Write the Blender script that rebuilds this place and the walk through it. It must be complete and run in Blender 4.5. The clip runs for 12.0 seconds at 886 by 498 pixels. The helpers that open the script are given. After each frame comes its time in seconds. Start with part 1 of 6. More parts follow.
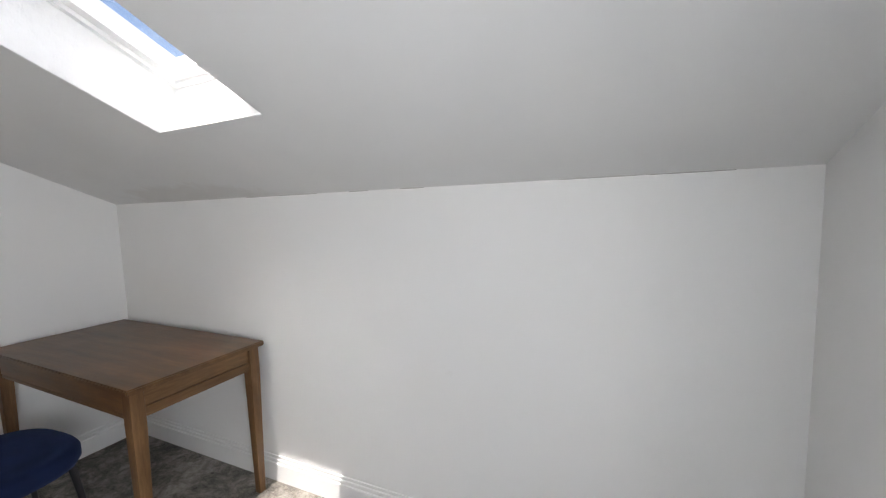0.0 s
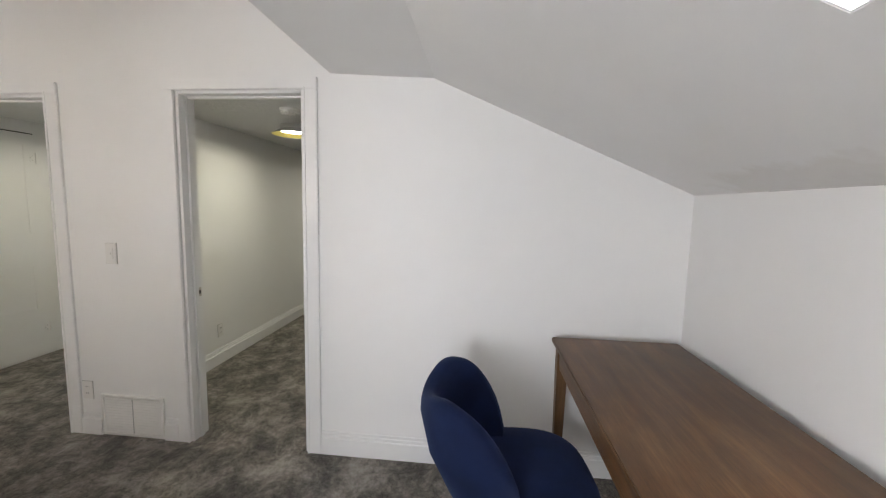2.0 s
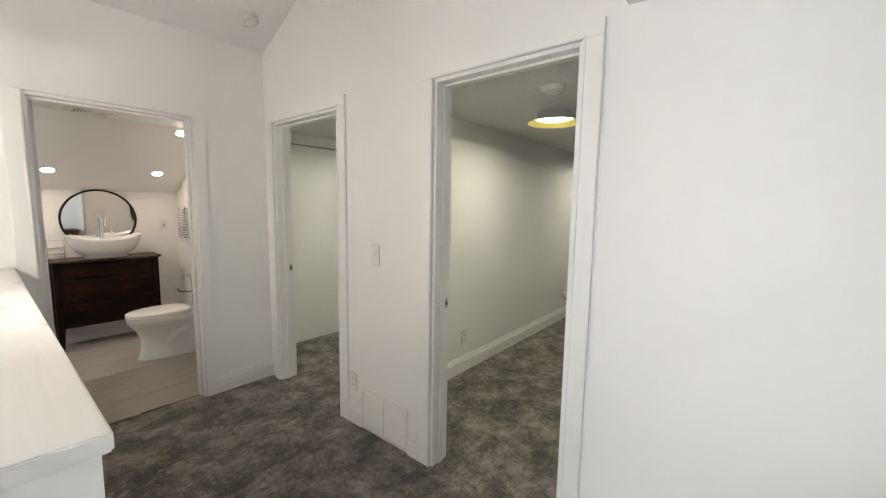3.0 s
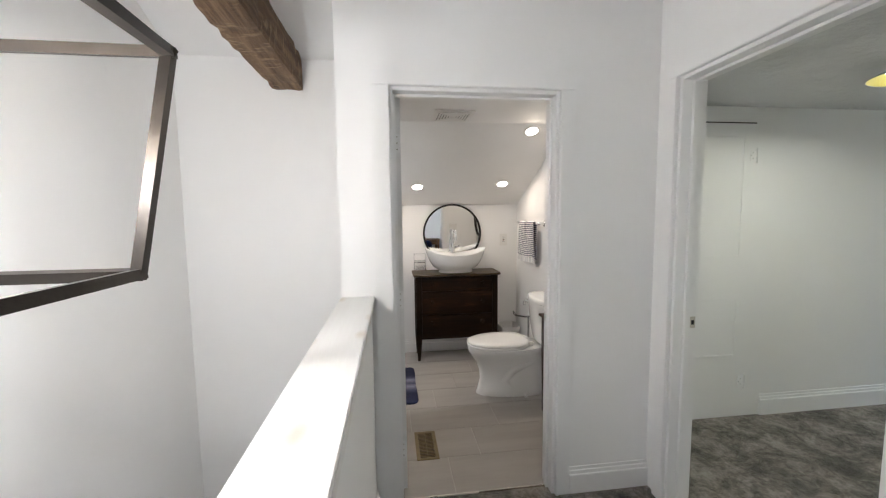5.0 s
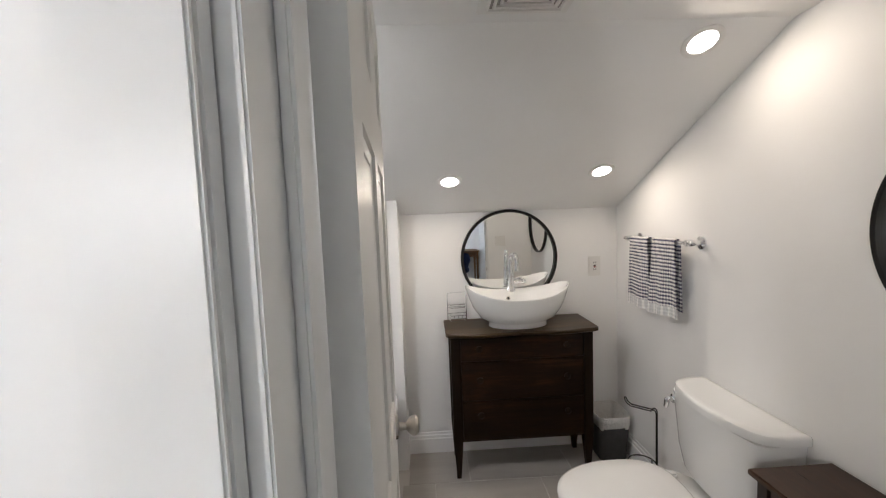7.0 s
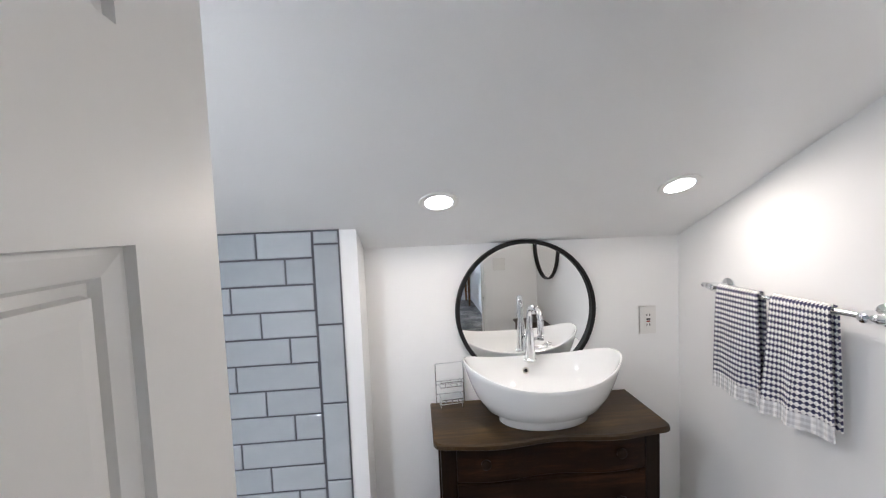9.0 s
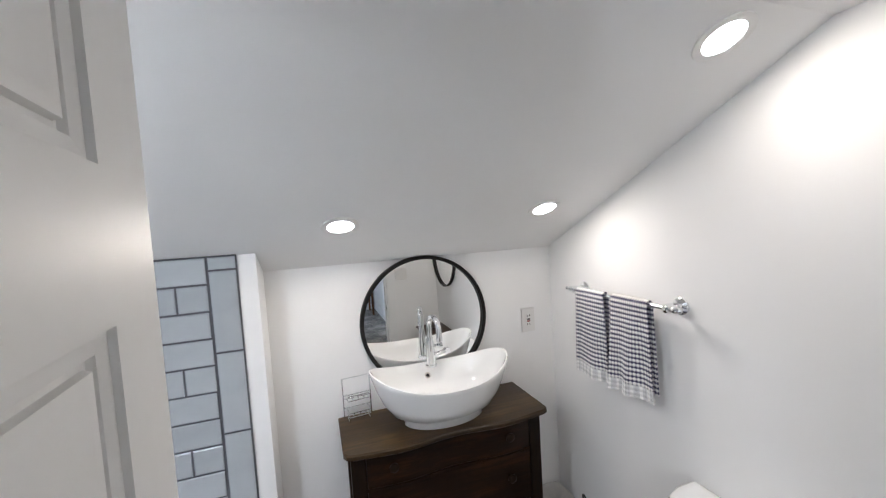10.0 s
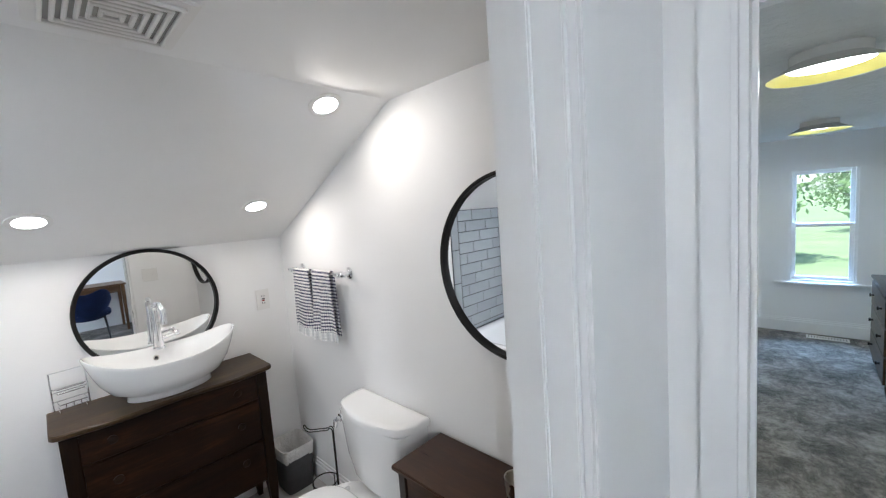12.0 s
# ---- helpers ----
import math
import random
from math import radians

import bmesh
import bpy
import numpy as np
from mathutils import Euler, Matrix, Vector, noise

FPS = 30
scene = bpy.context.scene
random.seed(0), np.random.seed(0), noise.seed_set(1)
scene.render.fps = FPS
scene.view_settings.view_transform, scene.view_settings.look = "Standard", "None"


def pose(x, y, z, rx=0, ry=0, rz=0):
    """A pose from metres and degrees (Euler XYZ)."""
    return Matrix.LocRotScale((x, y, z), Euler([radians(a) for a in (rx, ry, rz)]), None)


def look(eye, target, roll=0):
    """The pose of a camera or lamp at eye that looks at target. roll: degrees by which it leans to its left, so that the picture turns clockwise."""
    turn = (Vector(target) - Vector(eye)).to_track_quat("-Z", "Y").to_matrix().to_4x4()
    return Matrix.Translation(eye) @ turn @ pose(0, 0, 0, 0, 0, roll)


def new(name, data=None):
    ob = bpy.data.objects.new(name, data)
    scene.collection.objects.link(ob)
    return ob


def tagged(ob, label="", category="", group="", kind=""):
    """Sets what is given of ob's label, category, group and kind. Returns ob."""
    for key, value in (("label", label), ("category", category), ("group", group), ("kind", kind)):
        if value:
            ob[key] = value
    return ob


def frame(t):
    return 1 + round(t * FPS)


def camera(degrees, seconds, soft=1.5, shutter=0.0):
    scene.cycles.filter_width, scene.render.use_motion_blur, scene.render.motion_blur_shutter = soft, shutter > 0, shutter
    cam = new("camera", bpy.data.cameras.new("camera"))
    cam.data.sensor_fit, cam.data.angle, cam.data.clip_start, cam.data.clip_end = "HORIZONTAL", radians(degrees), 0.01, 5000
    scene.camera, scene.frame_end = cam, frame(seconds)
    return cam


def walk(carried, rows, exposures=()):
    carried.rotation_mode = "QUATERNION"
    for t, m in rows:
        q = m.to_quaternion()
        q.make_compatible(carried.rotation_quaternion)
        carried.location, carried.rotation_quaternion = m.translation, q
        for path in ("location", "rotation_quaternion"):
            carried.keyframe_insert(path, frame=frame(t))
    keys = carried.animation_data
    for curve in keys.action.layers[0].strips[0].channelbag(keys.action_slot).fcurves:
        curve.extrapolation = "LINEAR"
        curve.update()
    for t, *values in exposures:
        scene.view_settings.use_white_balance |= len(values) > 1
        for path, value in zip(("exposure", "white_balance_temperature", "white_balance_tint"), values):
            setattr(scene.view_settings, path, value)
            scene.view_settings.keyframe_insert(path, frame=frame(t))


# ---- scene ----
from mathutils.geometry import tessellate_polygon

# camera and walk
cam = camera(97.8, 12.0, 1.2, 0.0)
PATH = [
    (0, (0.143, -0.008, 1.451), (-0.676, 1.807, 1.264), -1.5),
    (0.5, (-0.033, 0.251, 1.473), (-1.303, 1.784, 1.284), -0.3),
    (1, (-0.246, 0.444, 1.492), (-1.943, 1.485, 1.298), 0.5),
    (1.5, (-0.508, 0.488, 1.474), (-2.453, 0.909, 1.271), 1.1),
    (2, (-0.778, 0.382, 1.473), (-2.757, 0.189, 1.258), 1.3),
    (2.5, (-1.1, 0.247, 1.482), (-2.923, -0.543, 1.254), 1.2),
    (3, (-1.335, -0.018, 1.456), (-2.867, -1.283, 1.234), 0.9),
    (3.4, (-1.506, -0.229, 1.444), (-2.712, -1.81, 1.236), 0.4),
    (3.5, (-1.517, -0.303, 1.454), (-2.653, -1.936, 1.247), 0.9),
    (3.7, (-1.553, -0.427, 1.446), (-2.519, -2.167, 1.242), 0.7),
    (5.3, (-1.537, -1.552, 1.463), (-1.719, -3.536, 1.287), -0.9),
    (5.5, (-1.532, -1.698, 1.462), (-1.674, -3.685, 1.288), -1.1),
    (6, (-1.523, -2.113, 1.491), (-1.607, -4.104, 1.321), -1.6),
    (6.5, (-1.564, -2.545, 1.502), (-1.635, -4.538, 1.344), -2.3),
    (7.0, (-1.655, -2.915, 1.516), (-1.728, -4.908, 1.369), -2.3),
    (7.2, (-1.66, -3.057, 1.51), (-1.766, -5.05, 1.389), -2.3),
    (8.8, (-1.701, -3.689, 1.628), (-1.812, -5.683, 1.518), -2.5),
    (9, (-1.701, -3.712, 1.639), (-1.837, -5.704, 1.523), -2.4),
    (9.5, (-1.712, -3.69, 1.667), (-2.056, -5.657, 1.564), -3.2),
    (10, (-1.688, -3.59, 1.694), (-2.318, -5.485, 1.583), -3.7),
    (10.5, (-1.659, -3.426, 1.683), (-2.523, -5.225, 1.552), -3.9),
    (11, (-1.629, -3.269, 1.666), (-2.641, -4.988, 1.517), -4.1),
    (11.5, (-1.686, -3.083, 1.658), (-2.856, -4.695, 1.483), -4.3),
    (12, (-1.789, -2.886, 1.652), (-3.228, -4.261, 1.455), -4.2),
]
EXPOSURES = [(0.0, 1.42, 6500, 13), (1.0, 1.47, 6500, 13), (2.0, 1.93, 6600, 14), (2.5, 2.12, 6700, 12), (3.0, 2.17, 6700, 11), (3.5, 2.22, 6550, 11), (5.5, 2.26, 6050, 12), (6.0, 2.2, 6050, 12), (7.0, 2.05, 6000, 12), (9.0, 2.38, 5480, 12), (10.5, 2.25, 5480, 11), (11.0, 2.30, 5520, 11), (12.0, 2.40, 5420, 10)]
walk(cam, [(t, look(eye, target, roll)) for t, eye, target, roll in PATH], EXPOSURES)

# ---------------------------------------------------------------- plan numbers
WX = -2.865            # east face of the long west wall
SY = -3.145            # north face of the bathroom door wall
BY = -5.355            # north face of the bathroom back wall
KY = 1.449             # south face of the knee wall
EX = 0.68              # west face of the study's east wall
VX0, VX1 = -1.305, -0.374   # stairwell
VY = -3.694
RX = -7.57             # far wall of the west rooms
RC = 2.15              # ceiling of the west rooms
BC = 2.125             # flat ceiling of the bathroom


def roof_n(y):
    return 2.142 - 0.436 * (y - 0.111)


def roof_s(y):
    return 2.63 + 0.475 * (y + 3.1)


RIDGE = -2.1

# ---------------------------------------------------------------- world and sun
SUN_EL, SUN_AZ = radians(72.0), radians(12.0)   # azimuth from south towards east
world = bpy.data.worlds.new("sky")
scene.world = world
world.use_nodes = True
wn = world.node_tree.nodes
sky = wn.new("ShaderNodeTexSky")
sky.sky_type = "NISHITA"
sky.sun_disc = False
sky.sun_elevation = SUN_EL
sky.sun_rotation = math.pi - SUN_AZ
wn["Background"].inputs["Strength"].default_value = 0.08
world.node_tree.links.new(sky.outputs[0], wn["Background"].inputs["Color"])
sun_dir = Vector((math.sin(SUN_AZ) * math.cos(SUN_EL), -math.cos(SUN_AZ) * math.cos(SUN_EL), math.sin(SUN_EL)))
sun = new("sun", bpy.data.lights.new("sun", "SUN"))
sun.data.energy, sun.data.angle, sun.data.color = 2.7, radians(0.5), (1.0, 0.96, 0.9)
sun.matrix_world = look(sun_dir * 20, (0, 0, 0))


def area_lamp(name, at, target, sx, sy, watts, color=(1, 1, 1), shape="RECTANGLE"):
    d = bpy.data.lights.new(name, "AREA")
    d.shape, d.size, d.size_y, d.energy, d.color = shape, sx, sy, watts, color
    o = new(name, d)
    o.matrix_world = look(at, target)
    return o


LANTERN_W = 2.5
# daylight of the sky in the skylight and in the bedroom window
area_lamp("skylight_daylight", (-1.19, -0.5, 3.7), (-1.19, 0.30, 2.15), 2.6, 2.2, 4.5, (0.90, 0.95, 1.0))
# fill lamp in an unseen window, both added to brighten study and hall
area_lamp("study_fill_light", (EX + 0.03, -0.47, 1.3), (EX - 1, -0.47, 1.1), 0.68, 0.85, 8.8, (0.90, 0.95, 1.0))
area_lamp("window_daylight", (RX - 1.3, -2.79, 3.0), (RX, -2.79, 1.25), 2.0, 1.4, 85, (0.46, 0.70, 1.0))


# ---------------------------------------------------------------- materials
def nodes_of(name):
    m = bpy.data.materials.new(name)
    m.use_nodes = True
    return m, m.node_tree.nodes, m.node_tree.links, m.node_tree.nodes["Principled BSDF"]


def noise_node(n, l, vec, scale, detail=4.0, rough=0.55):
    t = n.new("ShaderNodeTexNoise")
    t.inputs["Scale"].default_value, t.inputs["Detail"].default_value, t.inputs["Roughness"].default_value = scale, detail, rough
    l.new(vec, t.inputs["Vector"])
    return t.outputs["Fac"]


def ramp_node(n, l, fac, stops):
    r = n.new("ShaderNodeValToRGB")
    e = r.color_ramp.elements
    top = max(1.0, max(p for p, c in stops))
    if top > 1.0:      # a ramp ends at 1, so longer ranges are scaled down
        k = n.new("ShaderNodeMath")
        k.operation = "DIVIDE"
        l.new(fac, k.inputs[0])
        k.inputs[1].default_value = top
        fac = k.outputs[0]
        stops = [(p / top, c) for p, c in stops]
    while len(e) < len(stops):
        e.new(0.5)
    for k, (p, c) in zip(e, stops):
        k.position, k.color = p, (*c, 1)
    l.new(fac, r.inputs["Fac"])
    return r.outputs["Color"]


def coords(n, l, scale=(1, 1, 1), space="Object"):
    c, m = n.new("ShaderNodeTexCoord"), n.new("ShaderNodeMapping")
    m.inputs["Scale"].default_value = scale
    l.new(c.outputs[space], m.inputs["Vector"])
    return m.outputs["Vector"]


def bump_of(n, l, b, height, strength, distance):
    u = n.new("ShaderNodeBump")
    u.inputs["Strength"].default_value, u.inputs["Distance"].default_value = strength, distance
    l.new(height, u.inputs["Height"])
    l.new(u.outputs["Normal"], b.inputs["Normal"])


def tint(c, k):
    return tuple(min(1.0, v * k) for v in c)


def plain(name, color, rough=0.5, metal=0.0, var=0.06, scale=4.0, fine=90.0, bump=0.12, depth=0.002, rvar=0.08, spread=0.0):
    """Paint, plastic, metal: colour that wanders a little at two scales, uneven gloss and a fine relief."""
    m, n, l, b = nodes_of(name)
    v = coords(n, l)
    big, small = noise_node(n, l, v, scale, 5), noise_node(n, l, v, fine, 3)
    mix = n.new("ShaderNodeMath")
    mix.operation = "MULTIPLY_ADD"
    mix.inputs[1].default_value = 0.25
    l.new(small, mix.inputs[0])
    l.new(big, mix.inputs[2])
    fac = mix.outputs[0]
    if spread:
        info = n.new("ShaderNodeObjectInfo")
        add = n.new("ShaderNodeMath")
        add.operation = "MULTIPLY_ADD"
        add.inputs[1].default_value = spread
        l.new(info.outputs["Random"], add.inputs[0])
        l.new(fac, add.inputs[2])
        fac = add.outputs[0]
    l.new(ramp_node(n, l, fac, [(0.3, tint(color, 1 - var)), (0.85 + spread, tint(color, 1 + var))]), b.inputs["Base Color"])
    r = n.new("ShaderNodeMapRange")
    r.inputs["To Min"].default_value, r.inputs["To Max"].default_value = max(0.02, rough - rvar), min(1, rough + rvar)
    l.new(big, r.inputs["Value"])
    l.new(r.outputs["Result"], b.inputs["Roughness"])
    b.inputs["Metallic"].default_value = metal
    if bump:
        bump_of(n, l, b, small, bump, depth)
    return m


def wood(name, dark, mid, light, along="x", rough=0.42, ring=9.0, bump=0.2, knots=0.0):
    """Stained timber with stretched grain along one axis and short pores."""
    m, n, l, b = nodes_of(name)
    s = {"x": (0.09, 1, 1), "y": (1, 0.09, 1), "z": (1, 1, 0.09)}[along]
    v = coords(n, l, s)
    broad, streak, pores = noise_node(n, l, v, ring, 6, 0.6), noise_node(n, l, v, ring * 7, 5, 0.65), noise_node(n, l, v, ring * 34, 2)
    patch = noise_node(n, l, coords(n, l), 3.0, 3)
    acc = None
    for f, w in ((broad, 0.5), (streak, 0.32), (pores, 0.12), (patch, 0.3)):
        k = n.new("ShaderNodeMath")
        k.operation = "MULTIPLY_ADD"
        k.inputs[1].default_value = w
        l.new(f, k.inputs[0])
        if acc is None:
            k.inputs[2].default_value = -0.12
        else:
            l.new(acc, k.inputs[2])
        acc = k.outputs[0]
    l.new(ramp_node(n, l, acc, [(0.33, dark), (0.5, mid), (0.68, light)]), b.inputs["Base Color"])
    r = n.new("ShaderNodeMapRange")
    r.inputs["To Min"].default_value, r.inputs["To Max"].default_value = rough - 0.1, rough + 0.14
    l.new(streak, r.inputs["Value"])
    l.new(r.outputs["Result"], b.inputs["Roughness"])
    b.inputs["Specular IOR Level"].default_value = 0.35
    bump_of(n, l, b, streak, bump, 0.002)
    return m


def glowing(name, color, strength):
    m, n, l, b = nodes_of(name)
    b.inputs["Base Color"].default_value = (*color, 1)
    b.inputs["Emission Color"].default_value = (*color, 1)
    b.inputs["Emission Strength"].default_value = strength
    return m


def wall_paint(name, color, rough=0.55, rollers=0.05):
    """Rolled emulsion: faint roller stipple, soft patches and a few scuffs."""
    m, n, l, b = nodes_of(name)
    v = coords(n, l)
    patch, stipple, scuff = noise_node(n, l, v, 0.9, 4), noise_node(n, l, v, 260, 2), noise_node(n, l, v, 7, 8, 0.75)
    base = ramp_node(n, l, patch, [(0.3, tint(color, 0.975)), (0.7, tint(color, 1.02))])
    marks = ramp_node(n, l, scuff, [(0.66, (1, 1, 1)), (0.8, (0.93, 0.92, 0.91))])
    mix = n.new("ShaderNodeMix")
    mix.data_type, mix.blend_type = "RGBA", "MULTIPLY"
    mix.inputs["Factor"].default_value = 1.0
    l.new(base, mix.inputs["A"])
    l.new(marks, mix.inputs["B"])
    l.new(mix.outputs["Result"], b.inputs["Base Color"])
    b.inputs["Roughness"].default_value = rough
    b.inputs["Specular IOR Level"].default_value = 0.35
    bump_of(n, l, b, stipple, rollers, 0.001)
    return m


def ceiling_plaster(name, color, coarse=0.0, stain=False):
    """Ceiling paint over plaster; coarse adds a trowelled texture, stain a brown water mark in the study's corner."""
    m, n, l, b = nodes_of(name)
    v = coords(n, l)
    patch, fine, trowel = noise_node(n, l, v, 1.3, 4), noise_node(n, l, v, 150, 3), noise_node(n, l, v, 16, 6, 0.6)
    col = ramp_node(n, l, patch, [(0.3, tint(color, 0.97)), (0.7, tint(color, 1.02))])
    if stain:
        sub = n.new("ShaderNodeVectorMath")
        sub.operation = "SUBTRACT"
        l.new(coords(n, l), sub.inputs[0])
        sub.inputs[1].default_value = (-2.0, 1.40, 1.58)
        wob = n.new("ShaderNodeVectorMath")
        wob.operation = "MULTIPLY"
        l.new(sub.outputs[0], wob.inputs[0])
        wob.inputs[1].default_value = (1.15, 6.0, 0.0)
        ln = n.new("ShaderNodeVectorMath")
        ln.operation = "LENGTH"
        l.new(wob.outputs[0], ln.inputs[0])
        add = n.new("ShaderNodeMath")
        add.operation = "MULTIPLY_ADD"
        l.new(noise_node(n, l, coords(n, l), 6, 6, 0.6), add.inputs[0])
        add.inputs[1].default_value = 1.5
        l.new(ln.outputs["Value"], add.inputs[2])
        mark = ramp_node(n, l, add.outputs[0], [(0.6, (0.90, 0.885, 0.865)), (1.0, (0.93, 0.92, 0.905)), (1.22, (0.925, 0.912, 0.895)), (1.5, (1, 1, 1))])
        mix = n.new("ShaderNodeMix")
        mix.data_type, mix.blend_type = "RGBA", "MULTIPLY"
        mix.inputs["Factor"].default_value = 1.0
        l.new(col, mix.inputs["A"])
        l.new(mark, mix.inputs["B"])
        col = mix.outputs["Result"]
    l.new(col, b.inputs["Base Color"])
    b.inputs["Roughness"].default_value = 0.7
    b.inputs["Specular IOR Level"].default_value = 0.3
    if coarse:
        bump_of(n, l, b, trowel, coarse, 0.022)
    else:
        bump_of(n, l, b, trowel if stain else fine, 0.10 if stain else 0.06, 0.006 if stain else 0.0015)
    return m


def carpet_material():
    m, n, l, b = nodes_of("carpet")
    v = coords(n, l)
    warp = n.new("ShaderNodeTexNoise")
    warp.inputs["Scale"].default_value = 2.2
    l.new(v, warp.inputs["Vector"])
    ad = n.new("ShaderNodeVectorMath")
    ad.operation = "MULTIPLY_ADD"
    l.new(warp.outputs["Color"], ad.inputs[0])
    ad.inputs[1].default_value = (0.22, 0.22, 0)
    l.new(v, ad.inputs[2])
    nap = noise_node(n, l, ad.outputs[0], 4.4, 10, 0.62)
    tuft = noise_node(n, l, v, 170, 3, 0.7)
    fuzz = noise_node(n, l, v, 55, 6, 0.8)
    acc = n.new("ShaderNodeMath")
    acc.operation = "MULTIPLY_ADD"
    acc.inputs[1].default_value = 0.55
    l.new(fuzz, acc.inputs[0])
    wide = n.new("ShaderNodeMath")
    wide.operation = "MULTIPLY"
    wide.inputs[1].default_value = 1.1
    l.new(nap, wide.inputs[0])
    clump = n.new("ShaderNodeMath")
    clump.operation = "MULTIPLY_ADD"
    clump.inputs[1].default_value = 0.7
    l.new(noise_node(n, l, ad.outputs[0], 22, 6, 0.7), clump.inputs[0])
    l.new(wide.outputs[0], clump.inputs[2])
    l.new(clump.outputs[0], acc.inputs[2])
    acc2 = n.new("ShaderNodeMath")
    acc2.operation = "MULTIPLY_ADD"
    acc2.inputs[1].default_value = 0.35
    l.new(tuft, acc2.inputs[0])
    l.new(acc.outputs[0], acc2.inputs[2])
    l.new(ramp_node(n, l, acc2.outputs[0], [(1.16, (0.053, 0.046, 0.039)), (1.27, (0.106, 0.094, 0.080)), (1.37, (0.188, 0.168, 0.144)), (1.47, (0.294, 0.265, 0.230)), (1.60, (0.413, 0.375, 0.331))]), b.inputs["Base Color"])
    b.inputs["Roughness"].default_value = 0.95
    b.inputs["Specular IOR Level"].default_value = 0.1
    b.inputs["Sheen Weight"].default_value = 0.25
    b.inputs["Sheen Roughness"].default_value = 0.5
    bump_of(n, l, b, tuft, 0.9, 0.008)
    return m


def velvet(name, color):
    m, n, l, b = nodes_of(name)
    v = coords(n, l)
    nap, weave = noise_node(n, l, v, 7, 4), noise_node(n, l, v, 420, 2)
    l.new(ramp_node(n, l, nap, [(0.3, tint(color, 0.75)), (0.7, tint(color, 1.3))]), b.inputs["Base Color"])
    b.inputs["Roughness"].default_value = 0.85
    b.inputs["Specular IOR Level"].default_value = 0.2
    b.inputs["Sheen Weight"].default_value = 0.14
    b.inputs["Sheen Tint"].default_value = (0.25, 0.4, 0.9, 1)
    bump_of(n, l, b, weave, 0.3, 0.001)
    return m


def towel_cloth():
    """White cotton with broken navy stripes, and a white ribbed border at the hem (v below 0.06)."""
    m, n, l, b = nodes_of("towel_cloth")
    uv = coords(n, l, (1, 1, 1), "UV")
    sep = n.new("ShaderNodeSeparateXYZ")
    l.new(uv, sep.inputs[0])

    def math_node(op, a, bb=None):
        k = n.new("ShaderNodeMath")
        k.operation = op
        for i, q in enumerate((a, bb)):
            if q is None:
                continue
            if isinstance(q, (int, float)):
                k.inputs[i].default_value = q
            else:
                l.new(q, k.inputs[i])
        return k.outputs[0]
    row = math_node("MULTIPLY", sep.outputs["Y"], 56.0)
    wave = math_node("COSINE", math_node("MULTIPLY", sep.outputs["X"], 480.0))
    dv = math_node("ABSOLUTE", math_node("SUBTRACT", math_node("FRACT", row), 0.5))
    d = math_node("ADD", math_node("MULTIPLY", wave, 0.5), math_node("MULTIPLY", dv, 2.0))
    dot = math_node("LESS_THAN", dv, math_node("ADD", math_node("MULTIPLY", wave, 0.15), 0.235))
    hem = math_node("GREATER_THAN", sep.outputs["Y"], 0.048)
    mask = math_node("MULTIPLY", dot, hem)
    rib = math_node("SINE", math_node("MULTIPLY", sep.outputs["X"], 210.0))
    hemcol = ramp_node(n, l, rib, [(0.2, (0.62, 0.62, 0.63)), (0.7, (0.8, 0.79, 0.78))])
    body = n.new("ShaderNodeMix")
    body.data_type = "RGBA"
    l.new(mask, body.inputs["Factor"])
    body.inputs["A"].default_value = (0.78, 0.77, 0.75, 1)
    body.inputs["B"].default_value = (0.07, 0.07, 0.125, 1)
    out = n.new("ShaderNodeMix")
    out.data_type = "RGBA"
    l.new(hem, out.inputs["Factor"])
    l.new(hemcol, out.inputs["A"])
    l.new(body.outputs["Result"], out.inputs["B"])
    l.new(out.outputs["Result"], b.inputs["Base Color"])
    b.inputs["Roughness"].default_value = 0.95
    b.inputs["Specular IOR Level"].default_value = 0.1
    bump_of(n, l, b, d, 0.6, 0.004)
    return m


def porcelain(name, color):
    m, n, l, b = nodes_of(name)
    l.new(ramp_node(n, l, noise_node(n, l, coords(n, l), 3, 3), [(0.3, tint(color, 0.985)), (0.7, color)]), b.inputs["Base Color"])
    b.inputs["Roughness"].default_value = 0.09
    b.inputs["Coat Weight"].default_value = 0.4
    b.inputs["Coat Roughness"].default_value = 0.04
    return m


def floor_tile_material():
    m, n, l, b = nodes_of("floor_tile")
    info = n.new("ShaderNodeObjectInfo")
    comb = n.new("ShaderNodeCombineXYZ")
    l.new(info.outputs["Random"], comb.inputs["Z"])
    ad = n.new("ShaderNodeVectorMath")
    ad.operation = "MULTIPLY_ADD"
    l.new(comb.outputs[0], ad.inputs[0])
    ad.inputs[1].default_value = (40, 40, 40)
    l.new(coords(n, l, (0.5, 3.2, 1)), ad.inputs[2])
    cloud = noise_node(n, l, ad.outputs[0], 3.2, 5, 0.6)
    grit = noise_node(n, l, coords(n, l), 190, 2)
    l.new(ramp_node(n, l, cloud, [(0.3, (0.34, 0.318, 0.29)), (0.5, (0.375, 0.353, 0.325)), (0.72, (0.41, 0.388, 0.36))]), b.inputs["Base Color"])
    b.inputs["Roughness"].default_value = 0.38
    bump_of(n, l, b, grit, 0.08, 0.0008)
    return m


